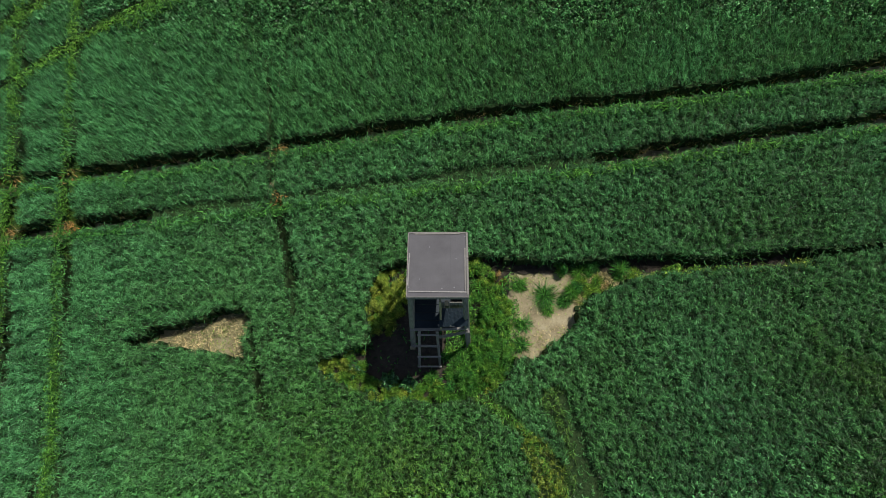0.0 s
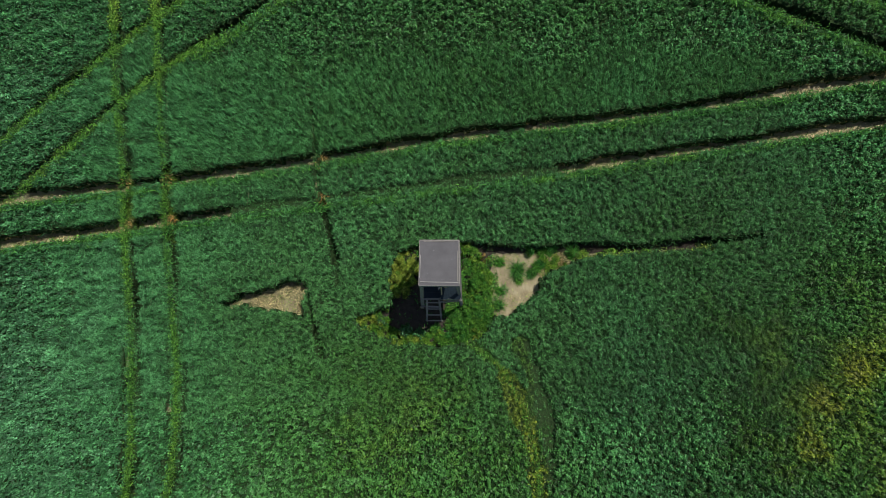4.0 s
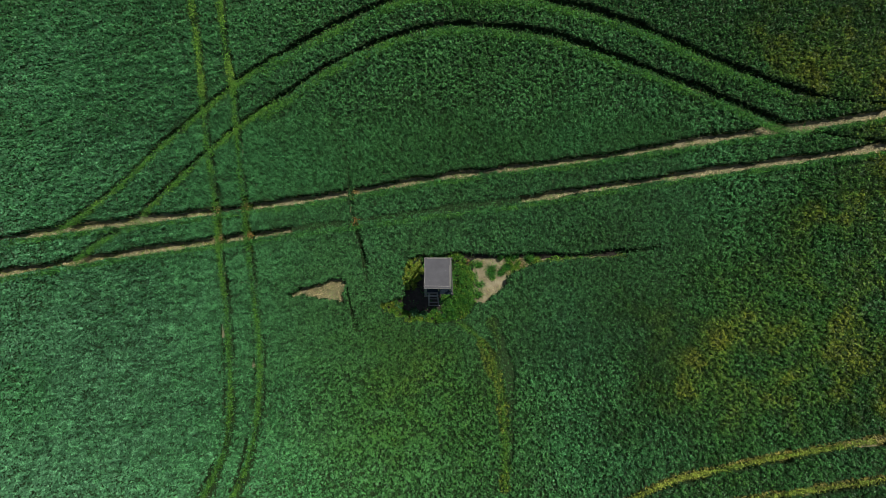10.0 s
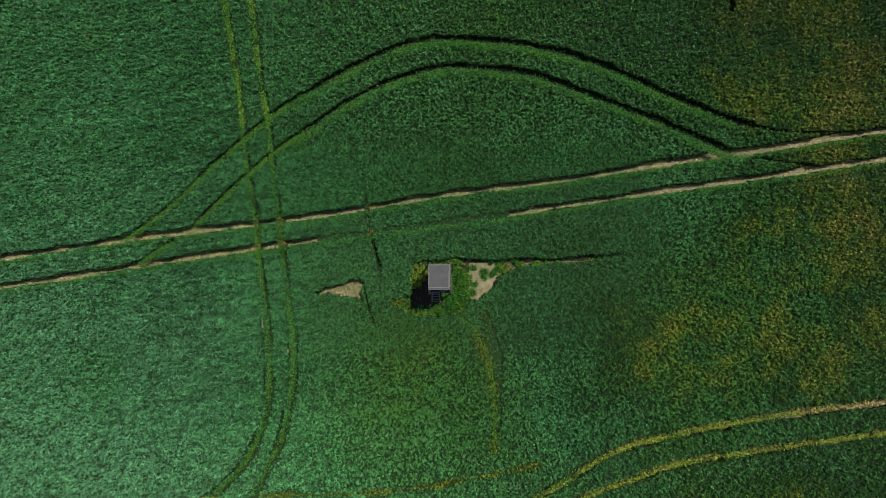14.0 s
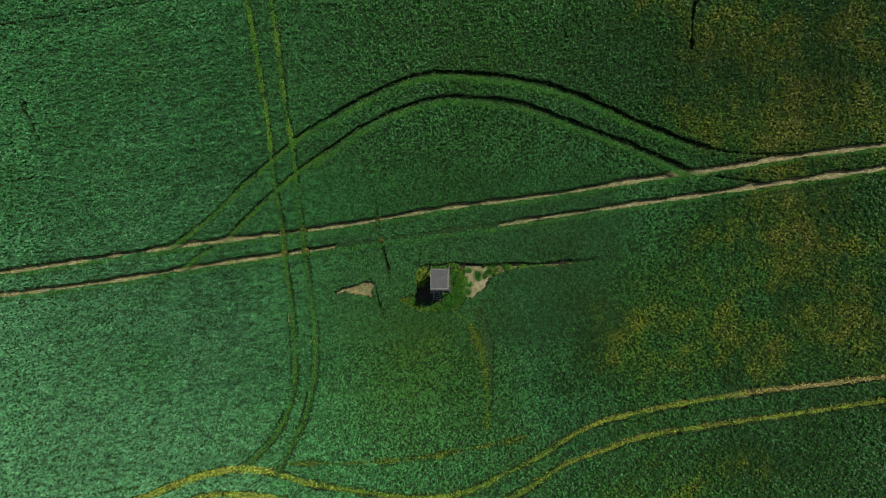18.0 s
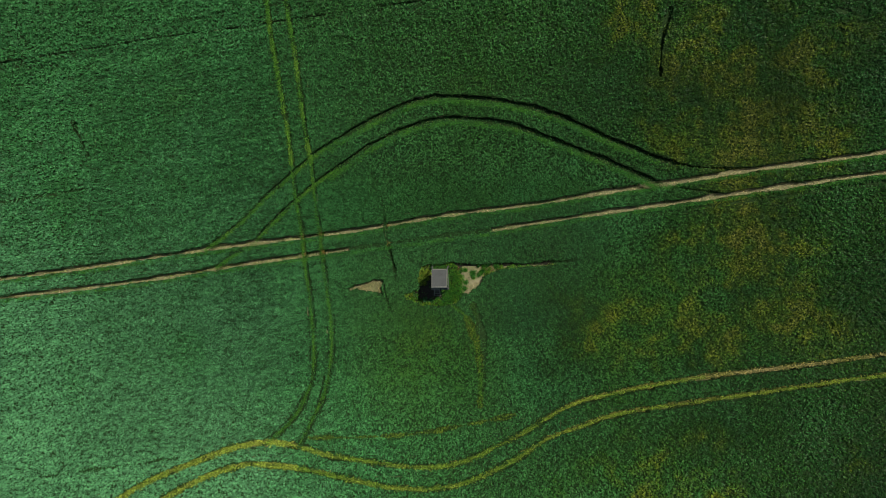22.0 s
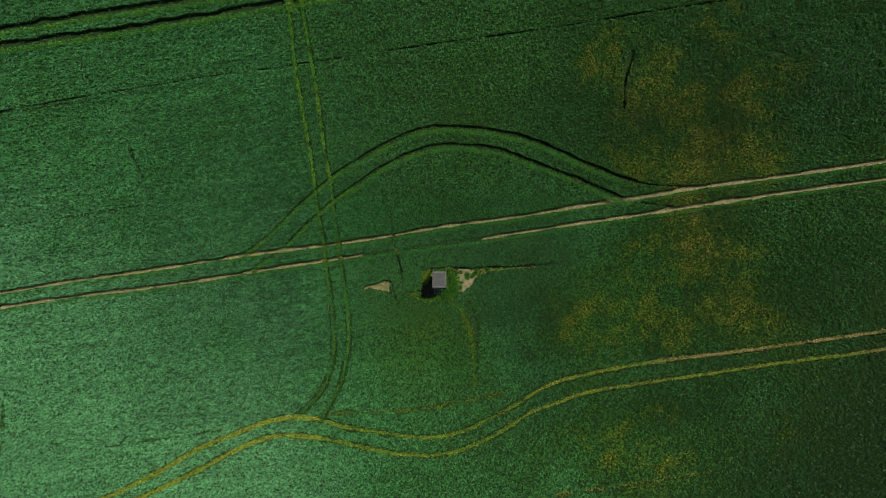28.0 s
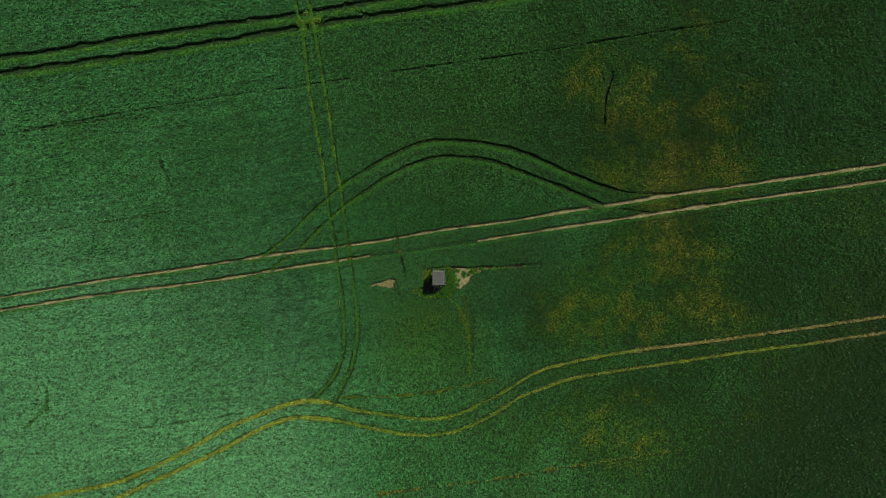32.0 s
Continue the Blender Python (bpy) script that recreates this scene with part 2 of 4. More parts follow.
SOUTH_N = curve([(-58.00, -30.30), (-51.74, -28.86), (-43.24, -27.17), (-38.98, -25.56), (-35.69, -24.03), (-31.89, -22.01), (-28.13, -19.88),
                 (-23.24, -17.92), (-20.16, -16.80), (-16.78, -16.30), (-13.71, -16.72), (-10.94, -17.51), (-6.96, -18.10), (-3.59, -18.58),
                 (0.08, -18.57), (3.14, -17.76), (5.58, -16.53), (7.71, -15.49), (10.46, -13.83), (13.50, -12.24), (16.54, -11.50), (19.58, -10.82),
                 (25.64, -9.77), (31.70, -9.03), (37.73, -8.29), (43.76, -7.43), (47.85, -6.88), (57.30, -5.50), (64.00, -4.40)])
SOUTH_S = curve([(-50.00, -32.20), (-42.20, -28.90), (-36.50, -26.30), (-31.27, -23.91), (-28.18, -22.36), (-25.09, -20.69), (-22.01, -19.26),
                 (-19.55, -18.58), (-17.09, -18.51), (-14.01, -18.80), (-10.94, -19.40), (-6.04, -20.43), (-2.36, -20.78), (1.31, -20.46),
                 (4.36, -19.35), (7.41, -17.81), (10.46, -15.91), (13.50, -14.74), (16.54, -13.63), (19.58, -13.01), (25.64, -12.08),
                 (31.70, -11.22), (37.73, -10.29), (43.76, -9.49), (47.85, -9.00), (57.30, -7.60), (64.00, -6.60)])

# faint drill and spray lines
lane(curve([(-27.7, 23.74), (-20.27, 24.64), (-17.01, 25.13), (-15.08, 25.42), (-5.54, 26.74), (0.65, 27.58), (9.19, 28.68), (16.54, 29.72), (23.86, 30.9), (39.09, 33.1)]), 0.22, 0.12, 0.5, 0.1, 0.08)
lane(curve([(-58, 18.6), (-50, 20.1), (-42, 21.5), (-34, 22.7), (-27.7, 23.74)]), 0.2, 0.4, 0.6, 0.1, 0.1)
for pts in ([(-64, 4.4), (-57.59, 5.35), (-43.67, 7.35), (-34.68, 8.71)], [(-57.54, 11.94), (-46.52, 14.09)],
            [(-53.4, 19.38), (-49.3, 19.87), (-43.58, 20.72)], [(-47.57, 34.41), (-37.77, 35.58)], [(49.81, 17.31), (57.38, 18.28), (64, 19.2)],
            [(19.69, 6.0), (35.79, 8.22), (57.36, 11.2)], [(-39.39, -19.81), (-24.32, -17.63)]):
    lane(curve(pts), 0.2, 0.55, 0.75, 0.1, 0.1)
lane(curve([(-8.05, -28.59), (-1.11, -27.64), (6.99, -26.7), (15.44, -25.24), (21.54, -24.37), (27.62, -23.35), (31.65, -22.77)]), 0.35, 0.8, 0.8, 0.64, 0.25)
lane(curve([(-13.15, -15.65), (-8.44, -15.51), (-3.57, -15.26), (1.31, -14.51), (7.38, -13.28)]), 0.18, 0.8, 0.9, 0.3, 0.15)
lane(curve([(-13.1, -15.9), (-8.44, -15.76), (-3.57, -15.5), (1.31, -14.76), (7.38, -13.5)]), 0.24, 0.9, 0.9, 0.55, 0.15)
# lodged marks
lane(curve([(22.74, 26.45), (21.89, 23.83), (21.59, 19.88)]), 0.42, 0.12, 0.5, 0.2, 0.15)
lane(curve([(-36.22, 15.0), (-35.6, 13.6), (-34.86, 12.06)]), 0.4, 0.4, 0.55, 0.1, 0.3)
lane(curve([(-51.77, -14.66), (-51.78, -16.44), (-53.28, -18.51), (-54.71, -19.77)]), 0.5, 0.8, 0.85, 0.3, 0.2)
lane(curve([(-51.62, -14.59), (-51.79, -18.29), (-52.03, -20.52)]), 0.4, 0.8, 0.85, 0.3, 0.2)
lane(curve([(39.06, 26.23), (41.47, 25.41)]), 0.4, 0.45, 0.7, 0.2, 0.2)


def beside(line, d):
    """The line moved d metres to its left."""
    t = np.gradient(line, axis=0)
    t /= np.linalg.norm(t, axis=1, keepdims=True) + 1e-9
    return line + d * np.stack([-t[:, 1], t[:, 0]], 1)


def west_of(x, y):
    return x <= -10


# old crossing lanes, overgrown; a dark open strip stands in for shade along their eastern edge
for ln in (CROSS_W, CROSS_E):
    lane(ln, 0.4, 0.5, 0.85, 0.2, 0.1)
    lane(ln, 0.44, 0.15, 0.7, 0.2, 0.1, lambda x, y: (y > 11) | (y < -8))
    lane(beside(ln, 0.22), 0.16, 0.12, 0.5, 0.0, 0.08)
    lane(beside(ln, -0.42), 0.14, 0.12, 0.5, 0.0, 0.1, lambda x, y: y < -3)
# southern lanes, straw-coloured
for ln in (SOUTH_N, SOUTH_S):
    lane(ln, 0.56, 0.3, 0.6, 0.4, 0.15)
    lane(ln, 0.44, 0.7, 0.4, 0.8, 0.18)
    lane(ln, 0.4, 0.6, 0.6, 0.3, 0.2, lambda x, y: (x > -14) & (x < 10))
    lane(beside(ln, 0.24), 0.18, 0.1, 0.5, 0.2, 0.08)
# the bend round the stand, then the straight pair
for ln in (BEND_OUT, BEND_IN):
    lane(ln, 0.58, 0.06, 0.5, 0.3, 0.1, (lambda x, y: (x > -10) & (x < 23)))
    lane(ln, 0.34, 0.1, 0.6, 0.3, 0.1, lambda x, y: (x >= 23) & (x < 31))
    lane(ln, 0.36, 0.6, 0.8, 0.3, 0.12, west_of)
    # open dark strip in place of the shade along the northern side
    lane(beside(ln, 0.18), 0.15, 0.2, 0.5, 0.2, 0.1, west_of)
    lane(ln, 0.36, 0.05, 0.5, 0.2, 0.15, lambda x, y: (x > -14) & (x <= -10))
for ln in (TOP_N, TOP_S):
    lane(ln, 0.95, 0.05, 0.5, 0.3, 0.15)
lane(TOP_ARC, 0.35, 0.3, 0.5, 0.4)
lane(TRAM_A, 0.55, 0.0, ragged=0.09)
lane(TRAM_B, 0.53, 0.0, ragged=0.09, part=lambda x, y: (x < -9) | (x > 5))
for ln in (TRAM_A, TRAM_B):
    lane(ln, 0.6, 0.0, ragged=0.09, part=lambda x, y: x > 14)
lane(TRAM_B, 0.34, 0.5, 0.75, 0.3, 0.12, lambda x, y: (x >= -9) & (x <= 5))
for ln in (CROSS_W, CROSS_E):
    lane(ln, 0.3, 0.6, 0.4, 0.5, 0.12, lambda x, y: (y < 4.6) & (y > 1.5))
# gaps near the stand
lane(curve([(-5.9, 8.5), (-5.6, 6.9), (-5.42, 5.23), (-5.24, 3.66), (-5.1, 3.1)]), 0.26, 0.3, 0.7, 0.0, 0.12)
lane(curve([(-5.1, 3.1), (-4.91, 2.5), (-4.65, 1.5), (-4.42, 0.5)]), 0.4, 0.04, 0.5, 0.0, 0.08)
lane(curve([(-4.42, 0.5), (-4.3, -0.5)]), 0.2, 0.4, 0.6, 0.0, 0.08)
lane(curve([(-5.68, -0.2), (-5.5, -1.0), (-5.3, -1.9), (-5.1, -2.6)]), 0.26, 0.08, 0.5, 0.0, 0.08)
lane(curve([(-5.1, -2.6), (-4.85, -3.4)]), 0.2, 0.4, 0.6, 0.0, 0.08)
# the worn strip south-east of the stand: thin and yellow, with a dark hollow along its eastern side
WORN = curve([(1.1, -2.75), (1.9, -3.3), (2.55, -3.95), (3.1, -5.0), (3.5, -6.1), (3.8, -7.5), (3.95, -8.9), (4.0, -10.5), (3.95, -12.7)])
lane(WORN, 0.55, 0.8, 0.9, 0.44, 0.3)
lane(WORN, 0.24, 0.7, 0.85, 0.55, 0.3)
lane(curve([(3.3, -2.9), (3.6, -4.0), (4.0, -5.3)]), 0.7, 0.5, 0.85, 0.46, 0.5)
lane(curve([(3.6, -2.8), (3.9, -4.0), (4.2, -5.6), (4.4, -7.0), (4.45, -9.0), (4.35, -11.0)]), 0.28, 0.45, 0.7, 0.2, 0.25)
# the gap that runs on eastwards from the bare soil
lane(curve([(1.0, 1.3), (2.51, 1.15), (3.8, 1.12), (5.2, 1.14), (6.35, 1.15), (7.5, 1.17)]), 0.44, 0.0)
lane(curve([(7.3, 1.15), (8.92, 1.22), (10.2, 1.34), (11.2, 1.46)]), 0.44, 0.02)
lane(curve([(11.1, 1.45), (12.4, 1.6), (13.6, 1.75)]), 0.32, 0.1)
RING = np.array([(-2.05, 1.0), (-0.95, 1.2), (0.4, 1.4), (1.47, 1.35), (2.3, 1.1), (2.45, -0.4), (2.4, -1.7), (1.75, -2.55), (0.4, -3.0),
                 (-0.9, -3.0), (-2.2, -2.8), (-3.3, -2.3), (-3.7, -1.9), (-3.3, -1.65), (-2.55, -1.45), (-2.15, -1.1), (-2.2, -0.1)])
BARE = np.array([(2.1, 1.05), (3.24, 1.1), (4.15, 1.05), (5.2, 1.0), (6.7, 0.95), (6.2, 0.66), (5.5, 0.42), (4.75, 0.2), (4.3, -0.2), (4.1, -0.75), (3.5, -1.2),
                 (2.85, -1.75), (2.15, -1.7)])
WEDGE = np.array([(-9.7, -1.3), (-8.3, -0.82), (-7.3, -0.46), (-5.9, -0.02), (-5.7, -0.5), (-5.7, -1.78), (-6.8, -1.55), (-8.1, -1.4)])
for poly in (RING, BARE, WEDGE):
    area(poly, 0.0)


# ---------------------------------------------------------------- leaves
def leaf_mesh(name, base, mid, tip, side, ripe, vary, mat, plain=False):
    """One mesh of tapering leaves, each a kite from its base over its widest part to its tip, or a plain straight blade."""
    n, k = len(base), 3 if plain else 4
    co = np.stack([base + side, tip, base - side] if plain else [base, mid + side, tip, mid - side], 1).astype(np.float32)
    me = bpy.data.meshes.new(name)
    me.vertices.add(k * n)
    me.vertices.foreach_set("co", co.ravel())
    me.loops.add(k * n)
    me.loops.foreach_set("vertex_index", np.arange(k * n, dtype=np.int32))
    me.polygons.add(n)
    me.polygons.foreach_set("loop_start", np.arange(0, k * n, k, dtype=np.int32))
    me.polygons.foreach_set("loop_total", np.full(n, k, np.int32))
    for key, val in (("ripe", ripe), ("vary", vary)):
        me.attributes.new(key, "FLOAT", "FACE").data.foreach_set("value", np.ascontiguousarray(val, np.float32))
    me.materials.append(mat)
    me.update(calc_edges=True)
    return me


def sprouts(g, top, heading, length, width, erect):
    """Base, widest part, tip and half-width of leaves whose upper bend lies at top; erect: 0 lying to 1 upright."""
    n = len(top)
    d = np.stack([np.cos(heading), np.sin(heading), np.zeros(n)], 1)
    a = np.clip(erect + g.normal(0, 0.12, n), 0.05, 0.99) * (math.pi / 2)
    up = np.array([0, 0, 1.0])
    base = top - d * (length * 0.55 * np.cos(a))[:, None] - up * (length * 0.55 * np.sin(a))[:, None]
    a2 = a - g.uniform(0.2, 1.5, n)
    tip = top + d * (length * 0.45 * np.cos(a2))[:, None] + up * (length * 0.45 * np.sin(a2))[:, None]
    tw = g.normal(0, 0.5, n)
    side = np.stack([-d[:, 1] * np.cos(tw), d[:, 0] * np.cos(tw), np.sin(tw)], 1) * (width / 2)[:, None]
    return base, top, tip, side


ROW = radians(8.4)


def smooth(v, a, b):
    t = np.clip((v - a) / (b - a), 0, 1)
    return t * t * (3 - 2 * t)


# where the crop yellows, and where it stands dark and lush: x, y, radius
OLIVE = [(31.1, 33.4, 2.6), (20.1, 28.4, 1.9), (34.3, 30.9, 3.0), (18.7, 25.2, 2.2), (28.1, 24.4, 3.4), (26.0, 20.7, 2.8), (34.0, 21.0, 3.4), (39.8, 23.9, 2.1),
         (21.6, 16.4, 2.1), (36.9, 16.6, 2.6), (29.6, 14.9, 3.4), (23.8, 13.8, 2.1), (34.0, 13.0, 2.6), (31.1, 7.2, 3.4), (31.8, 3.9, 3.0), (23.8, 4.3, 1.9)]
OLIVE_SOUTH = [(20.1, -2.7, 2.2), (16.4, -6.1, 2.8), (23.0, -6.0, 2.3), (14.2, -7.6, 1.9), (26.7, -3.8, 2.4), (34.7, -2.4, 3.1), (35.8, -5.3, 2.4), (28.9, -8.2, 2.1),
               (20.8, -18.6, 3.4), (17.1, -18.2, 2.1), (22.6, -21.2, 2.4), (27.4, -18.6, 2.1), (40.6, -18.6, 2.1), (27.4, -23.8, 2.1), (10.8, -20.8, 2.1),
               (18.2, -4.9, 1.6), (28.5, 0.7, 1.8), (12.7, -2.8, 1.0)]
LUSH = [(29.6, 26.5, 1.6), (32.2, 25.8, 1.2), (24.1, 18.3, 1.9), (34.0, 18.7, 1.6), (32.7, 23.1, 1.2), (19.7, -4.3, 1.1), (29.6, -2.5, 1.8), (33.3, 6.3, 1.9),
        (25.2, -8.2, 1.9), (38.4, -2.0, 2.9), (27.4, -15.0, 2.6), (11.6, -8.9, 2.4), (12.3, -12.3, 2.3), (45.6, 21.0, 4.8), (45.7, 0.5, 4.0)]


def blots(spots, x, y, grow=1.0):
    out = np.zeros_like(x)
    for px, py, pr in spots:
        out = out + np.exp(-((x - px) ** 2 + (y - py) ** 2) / (pr * grow) ** 2)
    return out


def thin_south(x, y):
    """The paler stretch of young crop south of the stand."""
    return np.exp(-((x + 2.5) / 5) ** 2 - ((y + 7.5) / 6) ** 2) + 0.6 * np.exp(-((x - 4) / 2.5) ** 2 - ((y + 4.5) / 3) ** 2)


def warped(x, y):
    """The spot moved a little to and fro, so that blots get uneven edges."""
    w1, w2 = field_noise(x, y, 3.2, 26) - 0.5, field_noise(x, y, 3.2, 27) - 0.5
    w3, w4 = field_noise(x, y, 1.2, 28) - 0.5, field_noise(x, y, 1.2, 29) - 0.5
    return x + 3.2 * w1 + 1.6 * w3, y + 3.2 * w2 + 1.6 * w4


def lushness(x, y):
    return np.clip(blots(LUSH, *warped(x, y), 1.15), 0, 1)


def yellowing(x, y):
    wx, wy = warped(x, y)
    return np.clip(blots(OLIVE, wx, wy, 1.45) + 0.7 * blots(OLIVE_SOUTH, wx, wy, 1.65), 0, 1.15)


def ripeness(x, y):
    """0 blue-green to 1 straw: the west stands lush, the east is patchy and yellowing; south-west glare and a darkened
    east are put in too.
    """
    n1 = field_noise(x, y, 6.0, 21) * 0.45 + field_noise(x, y, 2.7, 22) * 0.3 + field_noise(x, y, 1.1, 24) * 0.25
    n2 = field_noise(x, y, 0.4, 23)
    olive = yellowing(x, y) * (0.3 + 0.5 * smooth(field_noise(x, y, 0.9, 30), 0.2, 0.8) + 0.45 * smooth(field_noise(x, y, 2.6, 31), 0.25, 0.7))
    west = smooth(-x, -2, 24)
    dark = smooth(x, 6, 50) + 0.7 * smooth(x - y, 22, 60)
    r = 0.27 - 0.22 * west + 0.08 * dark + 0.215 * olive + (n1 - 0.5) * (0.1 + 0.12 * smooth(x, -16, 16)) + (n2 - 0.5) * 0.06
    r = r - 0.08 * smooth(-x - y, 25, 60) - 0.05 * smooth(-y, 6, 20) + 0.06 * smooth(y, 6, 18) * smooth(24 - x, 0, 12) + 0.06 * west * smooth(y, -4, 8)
    r = r - 0.06 * lushness(x, y) + 0.05 * smooth(field_noise(x, y, 4.0, 36), 0.62, 0.9) * west
    return np.clip(r + thin_south(x, y) * (0.08 + 0.08 * smooth(n1, 0.35, 0.7)), 0, 1)


def zone(x, y, box, soft):
    """1 well inside the box, 0 well outside, with a wandering border."""
    w = (field_noise(x, y, 2.5, 51) - 0.5) * soft * 1.5
    d = np.minimum(np.minimum(x - box[0], box[1] - x), np.minimum(y - box[2], box[3] - y)) + w
    return smooth(d, -soft, soft)


def crop(label, density, box, inner, size, width, soft, erect, edge=False, lush=0):
    """Leaves of the crop inside a box but outside an inner one, in plants a hand wide that stand in drilled rows."""
    tier = 0 if lush else 1 if density > 300 else 2 if density > 150 else 3
    count = int(density * (box[1] - box[0]) * (box[3] - box[2]))
    g = np.random.default_rng(count + int(erect * 100))
    x, y = g.uniform(box[0], box[1], count), g.uniform(box[2], box[3], count)
    jit = 0.04
    ix = np.clip(((x + g.normal(0, jit, len(x)) - X0) / CELL).astype(int), 0, NX - 1)
    iy = np.clip(((y + g.normal(0, jit, len(x)) - Y0) / CELL).astype(int), 0, NY - 1)
    p = dens[iy, ix].astype(float)
    if inner:
        p *= 1 - zone(x, y, inner, soft)
    if box is not FAR:
        p *= zone(x, y, (box[0] + soft * 2, box[1] - soft * 2, box[2] + soft * 2, box[3] - soft * 2), soft)
    u, v = x * math.cos(ROW) + y * math.sin(ROW), -x * math.sin(ROW) + y * math.cos(ROW)
    v = v + 0.25 * (field_noise(u * 0.3, v, 1.5, 37) - 0.5)
    west = smooth(-x, 1, 17)
    big_share = 0.45 if lush else 0.75
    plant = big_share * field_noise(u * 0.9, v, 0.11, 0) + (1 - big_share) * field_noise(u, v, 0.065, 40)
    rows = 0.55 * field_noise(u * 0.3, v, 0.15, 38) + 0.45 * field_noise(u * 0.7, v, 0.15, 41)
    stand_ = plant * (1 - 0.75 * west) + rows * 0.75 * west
    low = 0.3 + (0.2 if size < 0.2 or lush else 0.36) * west
    p *= low + (1 - low) * smooth(stand_, 0.26, 0.58)
    if lush:
        south = 1 - smooth(y - 5.2 - 0.148 * x, -1.5, 1.5)
        p *= 1 - 0.55 * south if lush < 0 else 0.18 + 0.82 * south
    if edge:
        p *= (border[iy, ix] > 0.04) & (dens[iy, ix] > 0.3)
    # thinned towards the south-east to help darken it
    p *= 1 - 0.3 * smooth(x - 0.9 * y, 32, 62)
    keep = g.random(count) < p
    x, y, ix, iy, u, v, west, plant, rows, stand_ = (q[keep] for q in (x, y, ix, iy, u, v, west, plant, rows, stand_))
    n = len(x)
    lumps = field_noise(x, y, 0.6, 32) - 0.5
    h = 0.95 * high[iy, ix] * (1 + 0.5 * (stand_ - 0.5) + 0.1 * lumps)
    top = np.stack([x, y, (h - np.abs(g.normal(0, 0.12, n)) * high[iy, ix]) * (g.uniform(0.35, 0.85, n) if edge else 1.0)], 1)
    lean = field_noise(x, y, 7.0, 33) * 2.2 + 3.2
    heading = np.where(g.random(n) < (0.7 if lush < 0 else 0.4), (lean * 0.3 + 1.2 if lush < 0 else lean) + g.normal(0, 0.7, n), g.uniform(0, 2 * math.pi, n))
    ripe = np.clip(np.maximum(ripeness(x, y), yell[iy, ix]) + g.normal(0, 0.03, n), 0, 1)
    geo = sprouts(g, top, heading, size * g.uniform(0.6, 1.35, n), width * g.uniform(0.7, 1.3, n), erect)
    lines = field_noise(u * 0.05, v, 0.5, 39) - 0.5
    sick = yellowing(x, y)
    # tone also paints view-dependent light: bright south-west, darker east, shade between plants
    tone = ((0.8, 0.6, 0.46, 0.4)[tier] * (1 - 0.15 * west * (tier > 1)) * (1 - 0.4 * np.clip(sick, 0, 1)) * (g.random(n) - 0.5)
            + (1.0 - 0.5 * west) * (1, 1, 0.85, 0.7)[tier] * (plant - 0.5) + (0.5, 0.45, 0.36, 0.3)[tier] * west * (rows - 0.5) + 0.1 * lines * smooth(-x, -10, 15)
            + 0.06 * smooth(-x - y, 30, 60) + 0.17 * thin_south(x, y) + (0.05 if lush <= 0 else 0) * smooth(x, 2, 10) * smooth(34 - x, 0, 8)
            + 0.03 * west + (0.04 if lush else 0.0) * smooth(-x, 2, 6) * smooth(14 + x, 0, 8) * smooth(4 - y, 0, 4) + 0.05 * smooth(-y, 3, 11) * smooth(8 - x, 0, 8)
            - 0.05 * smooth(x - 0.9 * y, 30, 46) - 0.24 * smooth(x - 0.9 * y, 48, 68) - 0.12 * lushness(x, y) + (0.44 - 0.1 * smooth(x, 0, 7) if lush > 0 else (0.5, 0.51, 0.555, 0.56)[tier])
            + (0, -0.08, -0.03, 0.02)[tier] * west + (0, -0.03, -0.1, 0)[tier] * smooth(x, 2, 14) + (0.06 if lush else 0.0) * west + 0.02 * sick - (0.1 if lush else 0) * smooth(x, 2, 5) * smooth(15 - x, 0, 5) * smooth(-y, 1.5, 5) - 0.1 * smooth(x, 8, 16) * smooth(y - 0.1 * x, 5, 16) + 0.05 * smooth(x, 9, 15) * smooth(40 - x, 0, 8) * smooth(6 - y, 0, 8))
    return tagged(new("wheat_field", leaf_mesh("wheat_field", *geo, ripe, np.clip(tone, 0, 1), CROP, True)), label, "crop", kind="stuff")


NEAR, MID, WIDE, FAR = (-18.5, 18.5, -8.5, 13.0), (-27, 27, -14.5, 17.5), (-39, 39, -22, 26), (-61.0, 61.0, -33.0, 40.5)
NEAR_IN, MID_IN, WIDE_IN = (-15.5, 15.5, -5.5, 10.0), (-23, 23, -10.5, 13.5), (-35, 35, -18, 22)
# how near each spot lies to a bare lane: there the stalks stand open to view down to the soil
bare = (dens < 0.04).astype(np.float32)
border = np.zeros_like(bare)
for sh in range(-5, 6):
    border += np.roll(bare, sh, 0)
half = border.copy()
for sh in (-5, -4, -3, -2, -1, 1, 2, 3, 4, 5):
    border += np.roll(half, sh, 1)
border /= 121
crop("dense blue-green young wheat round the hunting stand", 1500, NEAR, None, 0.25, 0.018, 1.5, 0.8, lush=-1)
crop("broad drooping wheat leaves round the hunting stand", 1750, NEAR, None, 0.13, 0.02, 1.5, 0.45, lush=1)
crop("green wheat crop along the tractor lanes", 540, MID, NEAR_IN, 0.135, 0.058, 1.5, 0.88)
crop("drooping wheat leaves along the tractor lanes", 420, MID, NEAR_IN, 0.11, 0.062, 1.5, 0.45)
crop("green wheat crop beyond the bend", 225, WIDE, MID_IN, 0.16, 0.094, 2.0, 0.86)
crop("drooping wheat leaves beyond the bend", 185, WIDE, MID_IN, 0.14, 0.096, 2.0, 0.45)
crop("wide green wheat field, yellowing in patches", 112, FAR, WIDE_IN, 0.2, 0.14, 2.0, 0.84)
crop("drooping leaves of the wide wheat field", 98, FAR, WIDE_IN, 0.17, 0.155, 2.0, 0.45)
